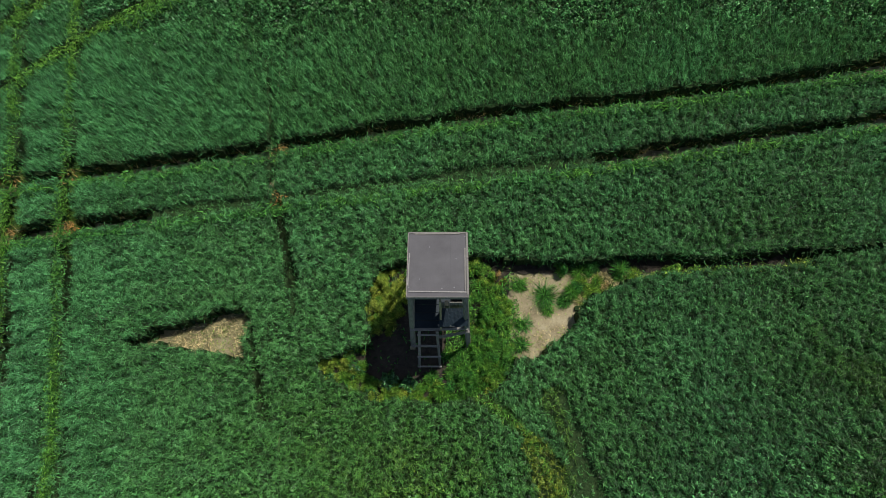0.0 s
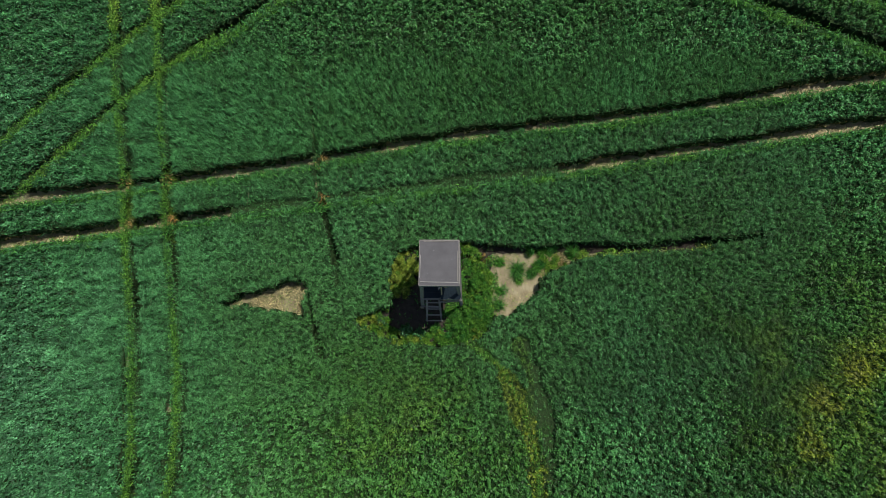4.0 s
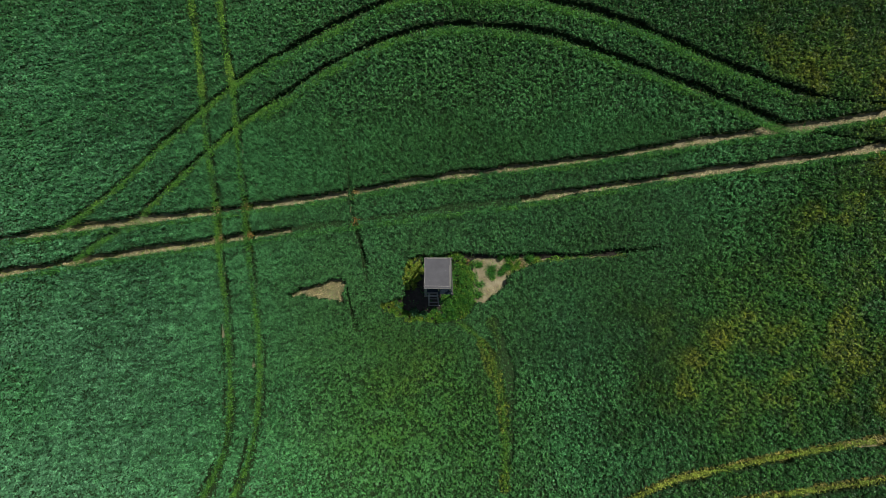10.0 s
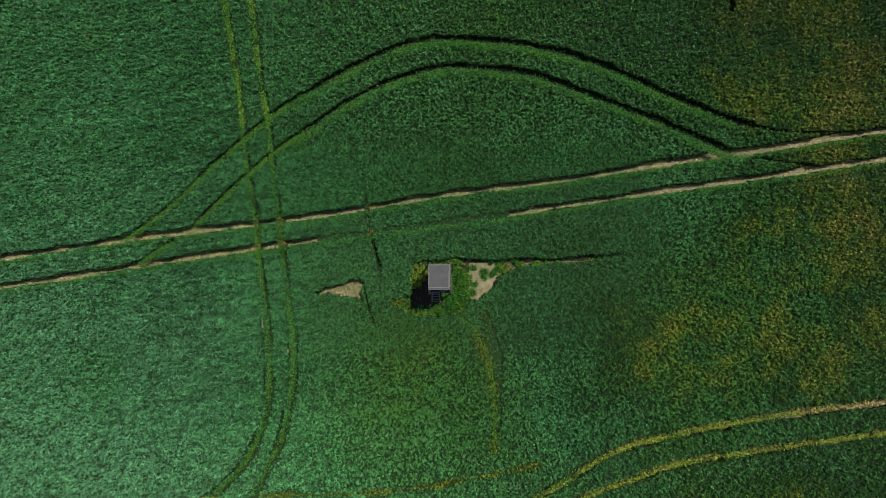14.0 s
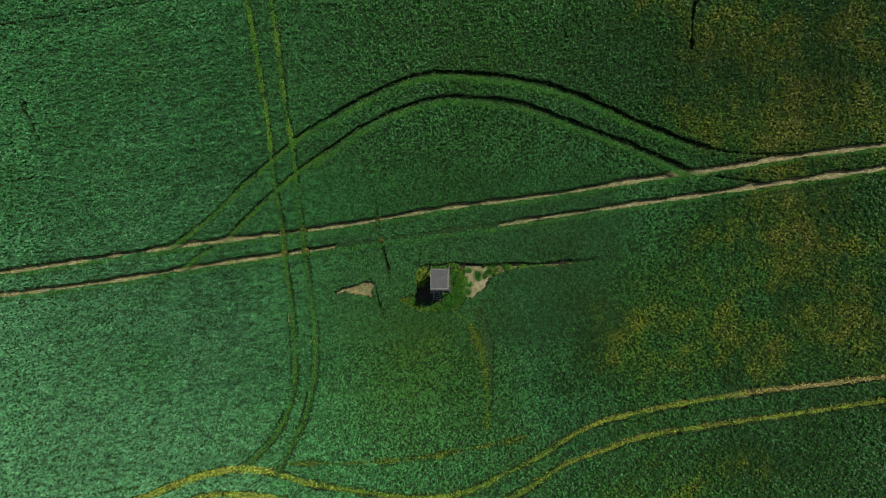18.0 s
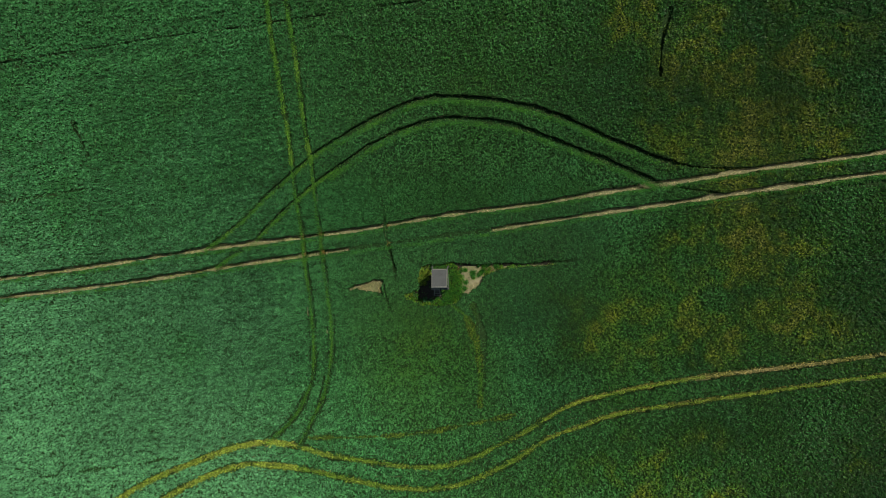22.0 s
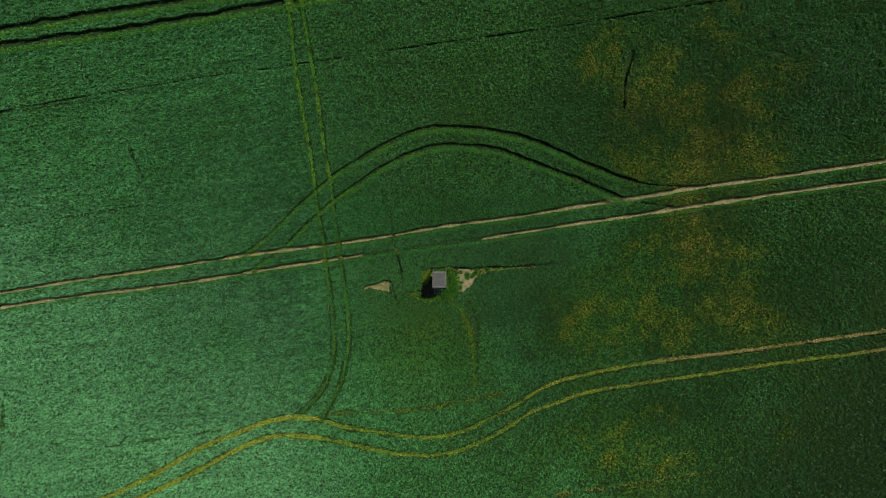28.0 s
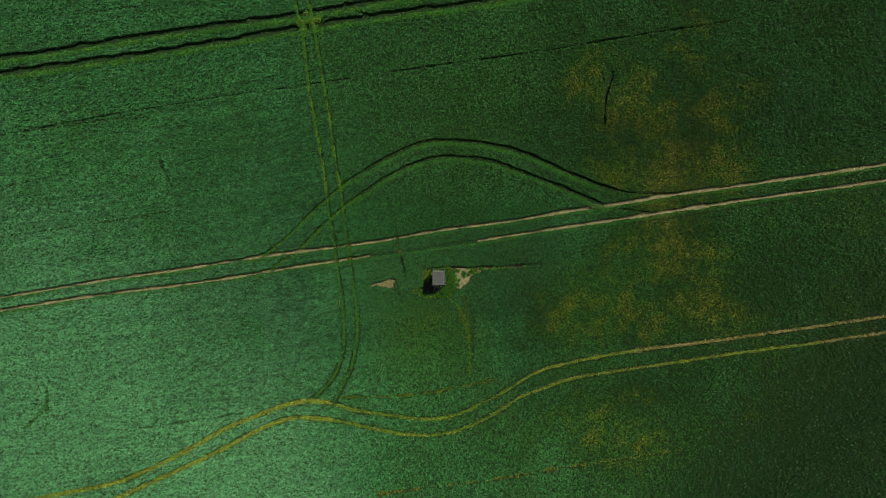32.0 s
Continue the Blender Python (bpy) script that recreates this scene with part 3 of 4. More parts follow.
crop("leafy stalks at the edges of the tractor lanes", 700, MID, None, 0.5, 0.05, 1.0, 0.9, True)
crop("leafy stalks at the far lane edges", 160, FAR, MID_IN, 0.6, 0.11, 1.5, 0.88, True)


def regrowth(label, line, width, per_metre, height, size, blade, ripe, part=None, mat=CROP, erect=0.45):
    """Short growth that covers a lane."""
    g = np.random.default_rng(int(per_metre * 10 + len(line)))
    pts = line if part is None else line[part(line[:, 0], line[:, 1])]
    n = int(len(pts) * 0.04 * per_metre)
    k = g.integers(1, len(pts) - 1, n)
    d = pts[k] - pts[k - 1]
    d /= np.linalg.norm(d, axis=1, keepdims=True) + 1e-9
    off = g.normal(0, width / 3, n)
    x, y = pts[k, 0] - d[:, 1] * off, pts[k, 1] + d[:, 0] * off
    keep = g.random(n) < 0.3 + smooth(field_noise(x, y, 0.7, 81), 0.2, 0.6)
    x, y = x[keep], y[keep]
    n = len(x)
    top = np.stack([x, y, height * g.uniform(0.75, 1.1, n)], 1)
    geo = sprouts(g, top, g.uniform(0, 6.283, n), size * g.uniform(0.6, 1.3, n), blade * g.uniform(0.7, 1.3, n), erect)
    geo[0][:, 2] = np.maximum(geo[0][:, 2], 0.015)
    geo[2][:, 2] = np.maximum(geo[2][:, 2], 0.015)
    r = np.clip(ripe + 0.25 * (field_noise(x, y, 1.8, 82) - 0.5) + g.normal(0, 0.06, n), 0, 1)
    tagged(new("lane_growth", leaf_mesh("lane_growth", *geo, r, g.random(n), mat, True)), label, "grass", kind="stuff")


def middle(x, y):
    return (x > -14) & (x < 10)


for ln in (SOUTH_N, SOUTH_S):
    regrowth("straw-yellow growth in an old tractor lane", beside(ln, -0.06), 0.24, 190, 0.75, 0.22, 0.06, 0.92, (lambda x, y: x >= 24) if ln is SOUTH_N else (lambda x, y: x >= 48))
    regrowth("yellow-green growth in a worn tractor lane", beside(ln, -0.06), 0.24, 190, 0.8, 0.22, 0.04, 0.88, (lambda x, y: (x >= 10) & (x < 26)) if ln is SOUTH_N else (lambda x, y: (x >= 10) & (x < 50)), WEED)
    regrowth("yellow growth in an old tractor lane", beside(ln, -0.06), 0.46, 330, 0.85, 0.2, 0.07, 0.95, lambda x, y: x <= -14, WEED)
    regrowth("yellow-green growth in an old tractor lane", beside(ln, -0.06), 0.36, 240, 0.92, 0.2, 0.048, 0.82, middle, WEED)
for ln in (CROSS_W, CROSS_E):
    regrowth("pale green growth in a crossing tractor lane", beside(ln, -0.06), 0.26, 360, 0.97, 0.16, 0.018, 0.42, lambda x, y: (y > -2) & (y < 12), WEED)
    regrowth("yellow-green growth in a far crossing tractor lane", beside(ln, -0.04), 0.36, 320, 1.0, 0.16, 0.038, 0.5, lambda x, y: y >= 11, WEED)
    regrowth("faint pale growth in a crossing tractor lane", beside(ln, -0.1), 0.28, 360, 0.98, 0.16, 0.019, 0.4, lambda x, y: y <= -2, WEED)
for ln in (BEND_OUT, BEND_IN):
    regrowth("pale green growth in a bending tractor lane", beside(ln, -0.16), 0.32, 420, 0.98, 0.17, 0.02, 0.42, west_of, WEED)
    # brighter leaves stand in for sunlight on the lane's southern side
    regrowth("wheat leaning into the bending tractor lane, brightened for its sunlit edge", beside(ln, -0.5), 0.44, 430, 0.98, 0.24, 0.026, 0.3, lambda x, y: (x > -11) & (x < 21.5), WEED)
    regrowth("pale bare stalks and leaves standing in the bending tractor lane", ln, 0.5, 60, 0.34, 0.36, 0.016, 0.6, lambda x, y: (x > -14) & (x < 24), STRAW, 0.85)
    regrowth("dull green leaves deep in the bending tractor lane", ln, 0.5, 60, 0.3, 0.24, 0.03, 0.3, lambda x, y: (x > -14) & (x < 24))
for ln in (TOP_N, TOP_S):
    # a brighter leaf colour for the sunlit southern edge
    regrowth("wheat leaning into the tractor lane, brightened for its sunlit edge", beside(ln, -0.7), 0.5, 300, 0.98, 0.3, 0.06, 0.35, None, WEED)
for ln in (TRAM_A, TRAM_B):
    # sunlit southern edge, put into a brighter leaf colour
    regrowth("wheat leaning into the straight tractor lane, brightened for its sunlit edge", beside(ln, -0.44), 0.3, 240, 0.98, 0.22, 0.03, 0.22, None, WEED)
    regrowth("pale bare stalks along the edge of the tractor lane", beside(ln, 0.25), 0.1, 45, 0.5, 0.42, 0.014, 0.5, None, STRAW, 0.93)
    regrowth("dry straw lying in the straight tractor lane", beside(ln, -0.06), 0.36, 200, 0.03, 0.22, 0.02, 0.9, None, STRAW, 0.1)
    regrowth("thin yellow-green grass in the straight tractor lane", ln, 0.4, 30, 0.12, 0.16, 0.03, 0.85, lambda x, y: x < -14, WEED, 0.3)
    regrowth("low green seedlings in the straight tractor lane", ln, 0.34, 40, 0.08, 0.12, 0.03, 0.4, lambda x, y: abs(x) < 16, WEED, 0.3)
for x, y in ((-13.75, 3.85), (-13.5, 2.05), (-11.9, 4.1), (-11.65, 2.3), (-5.15, 4.9), (-5.1, 3.3)):
    scatter_line = curve([(x - 0.25, y - 0.25), (x, y), (x + 0.2, y + 0.3)])
    regrowth("rusty dying plants where two tractor lanes cross", scatter_line, 0.4, 150, 0.7, 0.16, 0.03, 0.12, None, STRAW, 0.5)
for pts in ([(-17.7, 33.6), (-17.4, 32.4), (-17.2, 31.2)], [(-17.2, 34.6), (-16.4, 33.2), (-15.9, 31.8)], [(-18.4, 33.0), (-16.6, 33.4), (-15.0, 33.6)]):
    regrowth("pale yellow-green regrowth where the northern lanes cross", curve(pts), 0.6, 330, 1.0, 0.2, 0.06, 0.66, mat=WEED)
regrowth("thin yellowing growth along a worn strip of the wheat", WORN, 0.3, 190, 0.92, 0.16, 0.016, 0.46, None, WEED)
regrowth("yellowed grass along the gap in the wheat", curve([(5.9, 0.78), (7.2, 0.86), (8.6, 0.93), (10.2, 1.05), (11.6, 1.22)]), 0.26, 230, 0.7, 0.2, 0.014, 0.75, None, WEED)
regrowth("yellow-green growth in the straight tractor lane", TRAM_B, 0.3, 200, 0.5, 0.18, 0.03, 0.3, lambda x, y: (x >= -9) & (x <= 5), WEED)

# stalks and shade under the leaves: a sheet, dark in place of the shade, left out where bare soil lies; fine cells only
# beside lanes
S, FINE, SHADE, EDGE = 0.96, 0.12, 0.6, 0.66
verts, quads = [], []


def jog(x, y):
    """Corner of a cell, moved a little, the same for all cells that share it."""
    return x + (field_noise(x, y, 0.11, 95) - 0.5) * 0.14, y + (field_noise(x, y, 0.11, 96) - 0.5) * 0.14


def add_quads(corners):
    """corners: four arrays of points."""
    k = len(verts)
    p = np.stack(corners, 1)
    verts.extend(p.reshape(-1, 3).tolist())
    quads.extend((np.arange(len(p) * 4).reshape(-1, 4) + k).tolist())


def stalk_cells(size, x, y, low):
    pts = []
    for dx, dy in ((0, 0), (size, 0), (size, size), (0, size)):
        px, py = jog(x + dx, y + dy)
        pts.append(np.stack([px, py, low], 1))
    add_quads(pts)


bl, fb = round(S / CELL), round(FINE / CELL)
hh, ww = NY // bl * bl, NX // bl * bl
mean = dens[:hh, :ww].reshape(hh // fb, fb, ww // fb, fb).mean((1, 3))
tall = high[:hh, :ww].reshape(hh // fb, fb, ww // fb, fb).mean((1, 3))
# overgrown lanes keep a low dark sheet in place of their shade
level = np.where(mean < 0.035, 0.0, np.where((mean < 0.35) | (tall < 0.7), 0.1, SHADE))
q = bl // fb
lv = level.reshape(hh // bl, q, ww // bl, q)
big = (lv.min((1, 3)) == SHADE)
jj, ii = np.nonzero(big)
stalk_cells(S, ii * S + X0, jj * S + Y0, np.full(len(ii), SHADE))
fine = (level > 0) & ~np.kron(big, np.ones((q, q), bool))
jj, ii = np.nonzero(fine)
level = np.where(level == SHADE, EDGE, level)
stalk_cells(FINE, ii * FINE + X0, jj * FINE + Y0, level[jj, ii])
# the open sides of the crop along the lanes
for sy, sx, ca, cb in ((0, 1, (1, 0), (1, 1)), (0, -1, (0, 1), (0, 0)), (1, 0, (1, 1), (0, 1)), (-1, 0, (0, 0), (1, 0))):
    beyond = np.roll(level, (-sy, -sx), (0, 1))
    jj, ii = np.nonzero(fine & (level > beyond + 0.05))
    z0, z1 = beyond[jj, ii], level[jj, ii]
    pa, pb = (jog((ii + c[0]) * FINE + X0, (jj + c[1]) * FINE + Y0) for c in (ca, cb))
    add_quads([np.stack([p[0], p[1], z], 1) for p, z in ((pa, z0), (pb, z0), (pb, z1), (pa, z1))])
me = bpy.data.meshes.new("stalk_shade")
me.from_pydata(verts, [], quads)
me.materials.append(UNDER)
tagged(new("stalk_shade", me), "dark sheet for the stalks and their shade beneath the wheat leaves", "crop", kind="stuff")

# soil round the stand and in the gap, its shade put into a dark colour
SHADE_SOIL, nt, b = material("shade_dark_soil", 0.95, 0.1)
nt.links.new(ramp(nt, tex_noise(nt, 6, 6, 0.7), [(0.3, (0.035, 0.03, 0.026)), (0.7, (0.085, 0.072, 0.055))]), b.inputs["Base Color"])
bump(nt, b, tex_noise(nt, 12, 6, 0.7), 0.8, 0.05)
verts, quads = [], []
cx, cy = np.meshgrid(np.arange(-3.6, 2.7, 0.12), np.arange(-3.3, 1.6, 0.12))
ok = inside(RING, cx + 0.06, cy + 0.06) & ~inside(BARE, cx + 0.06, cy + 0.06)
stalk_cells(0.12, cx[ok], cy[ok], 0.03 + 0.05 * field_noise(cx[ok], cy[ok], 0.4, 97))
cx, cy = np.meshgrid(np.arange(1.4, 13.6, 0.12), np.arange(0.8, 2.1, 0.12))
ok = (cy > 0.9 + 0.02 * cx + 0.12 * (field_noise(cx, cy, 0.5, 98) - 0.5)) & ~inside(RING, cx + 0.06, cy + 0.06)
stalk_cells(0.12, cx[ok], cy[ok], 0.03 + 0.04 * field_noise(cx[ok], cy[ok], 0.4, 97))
me = bpy.data.meshes.new("soil_in_shade")
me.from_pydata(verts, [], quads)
me.materials.append(SHADE_SOIL)
tagged(new("soil_in_shade", me), "soil under the stand and the crop's edge, darkened for their shade", "ground", kind="stuff")

# ---------------------------------------------------------------- ground, one sheet to the horizon
bm = bmesh.new()
bmesh.ops.create_grid(bm, x_segments=60, y_segments=40, size=1)
for vtx in bm.verts:
    vtx.co.x *= 70
    vtx.co.y *= 50
    vtx.co.z = 0.02 * noise.noise(vtx.co * 0.4)
edge = [e for e in bm.edges if e.is_boundary]
for f in (4, 40):
    ret = bmesh.ops.extrude_edge_only(bm, edges=edge)["geom"]
    for vtx in [q for q in ret if isinstance(q, bmesh.types.BMVert)]:
        vtx.co.x, vtx.co.y = vtx.co.x * f, vtx.co.y * f
    edge = [q for q in ret if isinstance(q, bmesh.types.BMEdge)]
me = bpy.data.meshes.new("ground")
bm.to_mesh(me)
me.materials.append(SOIL)
tagged(new("ground", me), "dry sandy brown field soil", "ground", kind="structure")

# the crop beyond, out to the horizon
bm = bmesh.new()
bx, by = (FAR[0] - 1, FAR[1] + 1), (FAR[2] - 1, FAR[3] + 1)
ring_a = [bm.verts.new((x, y, 0.7)) for x, y in ((bx[0], by[0]), (bx[1], by[0]), (bx[1], by[1]), (bx[0], by[1]))]
ring_b = [bm.verts.new((x, y, 0.7)) for x, y in ((-2500, -2500), (2500, -2500), (2500, 2500), (-2500, 2500))]
for q in range(4):
    bm.faces.new((ring_a[q], ring_b[q], ring_b[(q + 1) % 4], ring_a[(q + 1) % 4]))
me = bpy.data.meshes.new("distant_crop")
bm.to_mesh(me)
FARCROP, nt, b = material("distant_wheat", 0.8, 0.15)
east = nt.nodes.new("ShaderNodeMapRange")
split = nt.nodes.new("ShaderNodeSeparateXYZ")
coord = nt.nodes.new("ShaderNodeTexCoord")
nt.links.new(coord.outputs["Object"], split.inputs[0])
nt.links.new(split.outputs[0], east.inputs[0])
east.inputs[1].default_value, east.inputs[2].default_value = -45.0, 45.0
# lighter west, darker east, to match the brightness painted into the field
c1 = mix(nt, "MIX", tex_noise(nt, 0.08, 6), ramp(nt, east.outputs[0], [(0.0, (0.066, 0.235, 0.076)), (1.0, (0.028, 0.092, 0.02))]),
         ramp(nt, east.outputs[0], [(0.0, (0.076, 0.25, 0.08)), (1.0, (0.04, 0.105, 0.022))]))
c2 = ramp(nt, tex_noise(nt, 3, 6, 0.7), [(0.3, (0.4, 0.4, 0.4)), (0.65, (1, 1, 1))])
nt.links.new(mix(nt, "MULTIPLY", 1.0, c1, c2), b.inputs["Base Color"])
bump(nt, b, tex_noise(nt, 3, 6, 0.7), 1.0, 0.3)
me.materials.append(FARCROP)
tagged(new("distant_crop", me), "even green wheat reaching to the horizon", "crop", kind="structure")

# the tractor lanes run on through it
for ln in (TRAM_A, TRAM_B, SOUTH_N, SOUTH_S, TOP_N, TOP_S):
    for p, q in ((ln[40], ln[0]), (ln[-41], ln[-1])):
        d = (q - p) / np.linalg.norm(q - p)
        if abs(q[0]) < 45:
            continue
        side = np.array([-d[1], d[0]]) * 0.18
        start = q - d * max(0.0, abs(q[0]) - 62.5)
        far = start + d * 350
        bm = bmesh.new()
        bm.faces.new([bm.verts.new((*c, 0.71)) for c in (start - side, far - side, far + side, start + side)])
        bmesh.ops.recalc_face_normals(bm, faces=bm.faces)
        me = bpy.data.meshes.new("distant_lane")
        bm.to_mesh(me)
        bm.free()
        me.materials.append(SOIL)
        tagged(new("distant_lane", me), "pale worn tractor lane through the distant wheat", "track", "distant tractor lanes", "structure")


# ---------------------------------------------------------------- things
def thing(name, label, category, at=(0, 0, 0), group=""):
    ob = new(name)
    ob.location = at
    ob.empty_display_size = 0.2
    return tagged(ob, label, category, group)


def part(name, bm, mat, parent, label=""):
    me = bpy.data.meshes.new(name)
    bm.to_mesh(me)
    bm.free()
    me.materials.append(mat)
    ob = new(name, me)
    ob.parent = parent
    return tagged(ob, label)


def beam(a, b, w, d, bevel=0.008, wave=0.0):
    """A squared timber from a to b, w wide and d deep, with worn edges."""
    a, b = Vector(a), Vector(b)
    bm = bmesh.new()
    bmesh.ops.create_cube(bm, size=1)
    length = (b - a).length
    bmesh.ops.scale(bm, vec=(w, d, length), verts=bm.verts)
    bmesh.ops.bevel(bm, geom=list(bm.edges), offset=min(bevel, w / 3, d / 3), segments=1, affect="EDGES")
    if wave:
        for v in bm.verts:
            v.co.x += random.uniform(-wave, wave)
            v.co.y += random.uniform(-wave, wave)
    turn = (b - a).to_track_quat("Z", "Y").to_matrix().to_4x4()
    bmesh.ops.transform(bm, matrix=Matrix.Translation((a + b) / 2) @ turn, verts=bm.verts)
    return bm


def slab(lo, hi, bevel=0.006, m=None):
    bm = bmesh.new()
    bmesh.ops.create_cube(bm, size=1)
    lo, hi = Vector(lo), Vector(hi)
    bmesh.ops.scale(bm, vec=hi - lo, verts=bm.verts)
    bmesh.ops.bevel(bm, geom=list(bm.edges), offset=min(bevel, *((hi - lo) / 3)), segments=1, affect="EDGES")
    bmesh.ops.translate(bm, vec=(lo + hi) / 2, verts=bm.verts)
    if m:
        bmesh.ops.transform(bm, matrix=m, verts=bm.verts)
    return bm


stand = thing("hunting_stand", "weathered grey wooden hunting stand with a felt roof, among weeds", "hunting stand")
# the roof falls to the back; its own axes: x across, y back, z off the sheet
PITCH = math.atan2(0.36, 1.66)
RM = Matrix.Translation((0, 0, 4.85)) @ Matrix.Rotation(-PITCH, 4, "X")
roof = part("roof", slab((-0.70, -0.845, -0.02), (0.70, 0.845, 0.0), 0.004, RM), FELT, stand, "flat roof covered in grey-brown roofing felt")
part("felt_strip", slab((0.3, -0.70, 0.0), (0.44, 0.78, 0.003), 0.001, RM), FELT, roof, "lapped strip of roofing felt")
for x0, y0, x1, y1, w, mat, nm in ((-0.685, -0.58, -0.665, 0.28, 0.03, WORN_PAINT, "batten"), (0.635, -0.70, 0.64, 0.42, 0.035, OLD_WOOD, "batten"),
                               (0.685, -0.80, 0.685, 0.83, 0.04, OLD_WOOD, "batten"), (-0.56, 0.80, 0.52, 0.805, 0.03, OLD_WOOD, "batten"),
                               (-0.69, 0.83, 0.70, 0.83, 0.025, OLD_WOOD, "batten"), (-0.66, -0.72, 0.66, -0.735, 0.035, WORN_PAINT, "batten")):
    bm = beam((x0, y0, 0.012), (x1, y1, 0.012), w, 0.022, 0.004, 0.003)
    bmesh.ops.transform(bm, matrix=RM, verts=bm.verts)
    part(nm, bm, mat, roof, "thin batten with flaking pale paint" if mat is WORN_PAINT else "thin weathered batten")
part("fascia", slab((-0.715, -0.865, -0.10), (0.715, -0.847, 0.012), 0.004, RM), OLD_WOOD, roof, "weathered grey fascia board")
part("fascia", slab((-0.71, 0.847, -0.08), (0.71, 0.865, 0.008), 0.004, RM), OLD_WOOD, roof)
for sx in (-1, 1):
    part("verge_board", slab((sx * 0.71 - 0.009, -0.845, -0.08), (sx * 0.71 + 0.009, 0.845, 0.010), 0.004, RM), OLD_WOOD, roof)
for x, y in ((-0.66, -0.61), (0.38, -0.61), (0.10, -0.64), (-0.42, -0.40), (0.43, 0.13), (0.65, 0.74), (-0.2, 0.45)):
    bm = bmesh.new()
    bmesh.ops.create_cone(bm, segments=8, radius1=0.013, radius2=0.009, depth=0.008, cap_ends=True)
    bmesh.ops.transform(bm, matrix=RM @ Matrix.Translation((x, y, 0.006)), verts=bm.verts)
    part("nail", bm, METAL, roof, "pale flat nail head")

FLOOR = 2.2
for nm, a, b in (("leg", (-0.63, -0.74, 4.86), (-0.79, -1.24, 0.0)), ("leg", (0.63, -0.74, 4.86), (0.87, -1.22, 0.0)),
                 ("leg", (-0.63, 0.72, 4.58), (-0.8, 1.05, 0.0)), ("leg", (0.63, 0.72, 4.58), (0.82, 1.05, 0.0))):
    part(nm, beam(a, b, 0.13, 0.11, 0.02, 0.006), OLD_WOOD, stand, "stout splayed grey leg")
# cabin: floor, boarded walls with a sight slit
y0 = -1.06
for i in range(8):
    w = (0.70 + 1.06) / 8
    part("floor_board", slab((-0.66, y0 + i * w + 0.004, FLOOR - 0.03), (0.70, y0 + (i + 1) * w - 0.004, FLOOR), 0.004), TAR_WOOD, stand)
part("front_bar", beam((-0.78, -1.09, FLOOR - 0.02), (0.80, -1.07, FLOOR), 0.07, 0.06), OLD_WOOD, stand, "grey cross bar under the platform")
part("rear_bar", beam((-0.74, 0.78, FLOOR - 0.05), (0.76, 0.78, FLOOR - 0.05), 0.07, 0.06), OLD_WOOD, stand)
for sx in (-1, 1):
    part("side_bar", beam((sx * 0.70, -1.1, FLOOR - 0.06), (sx * 0.70, 0.82, FLOOR - 0.06), 0.07, 0.06), OLD_WOOD, stand)


def plank_wall(name, n, place, low, tops, label):
    wall = part(name, beam(place(0.0) + Vector((0, 0, low)), place(1.0) + Vector((0, 0, low)), 0.05, 0.05), OLD_WOOD, stand, label)
    for i in range(n):
        a, b = place((i + 0.03) / n), place((i + 0.97) / n)
        z = tops(i / n)
        d = (b - a).normalized()
        bm = bmesh.new()
        bmesh.ops.create_cube(bm, size=1)
        bmesh.ops.scale(bm, vec=((b - a).length, 0.022, z - low), verts=bm.verts)
        bmesh.ops.bevel(bm, geom=list(bm.edges), offset=0.004, segments=1, affect="EDGES")
        bmesh.ops.transform(bm, matrix=Matrix.Translation(((a + b) / 2).to_3d() + Vector((0, 0, (z + low) / 2)))
                            @ Matrix.Rotation(math.atan2(d.y, d.x), 4, "Z"), verts=bm.verts)
        part("plank", bm, OLD_WOOD, wall)


plank_wall("left_wall", 10, lambda t: Vector((-0.665, -0.62 + 1.3 * t, 0)), FLOOR - 0.1, lambda t: 4.88 - 0.27 * t, "grey board side wall")
plank_wall("right_wall", 10, lambda t: Vector((0.675, -0.62 + 1.3 * t, 0)), FLOOR - 0.1, lambda t: 3.3, "low grey board side wall below a sight slit")
part("wall_plate", beam((0.66, -0.72, 4.83), (0.66, 0.70, 4.55), 0.06, 0.05), OLD_WOOD, stand)
plank_wall("back_wall", 10, lambda t: Vector((-0.63 + 1.27 * t, 0.69, 0)), FLOOR - 0.1, lambda t: 4.2, "grey board rear wall below a sight slit")
plank_wall("front_wall", 5, lambda t: Vector((0.04 + 0.6 * t, -0.60, 0)), FLOOR, lambda t: 3.4, "low board wall beside the entrance")
# tarred sheet over the front rail, ragged at its lower edge
bm = bmesh.new()
cols, rws = 10, 5
grid = [[bm.verts.new((0.02 + 0.74 * i / cols, -0.70 - 0.44 * j / rws + (0.025 * random.uniform(-1, 1) if j == rws else 0),
                       3.14 - 0.05 * (j / rws) ** 2 - 0.16 * (j / rws) + 0.015 * math.sin(i * 1.7 + j))) for i in range(cols + 1)] for j in range(rws + 1)]
for j in range(rws):
    for i in range(cols):
        bm.faces.new((grid[j][i], grid[j + 1][i], grid[j + 1][i + 1], grid[j][i + 1]))
ext = bmesh.ops.extrude_face_region(bm, geom=list(bm.faces))["geom"]
bmesh.ops.translate(bm, vec=(0, 0, -0.02), verts=[v for v in ext if isinstance(v, bmesh.types.BMVert)])
bmesh.ops.recalc_face_normals(bm, faces=bm.faces)
sheet = part("rest_board", bm, TAR_WOOD, stand, "dark tarred board as gun rest, ragged lower edge")
part("rail", beam((-0.02, -1.10, 2.90), (0.76, -1.10, 2.90), 0.05, 0.05), OLD_WOOD, stand, "grey rail under the gun rest")
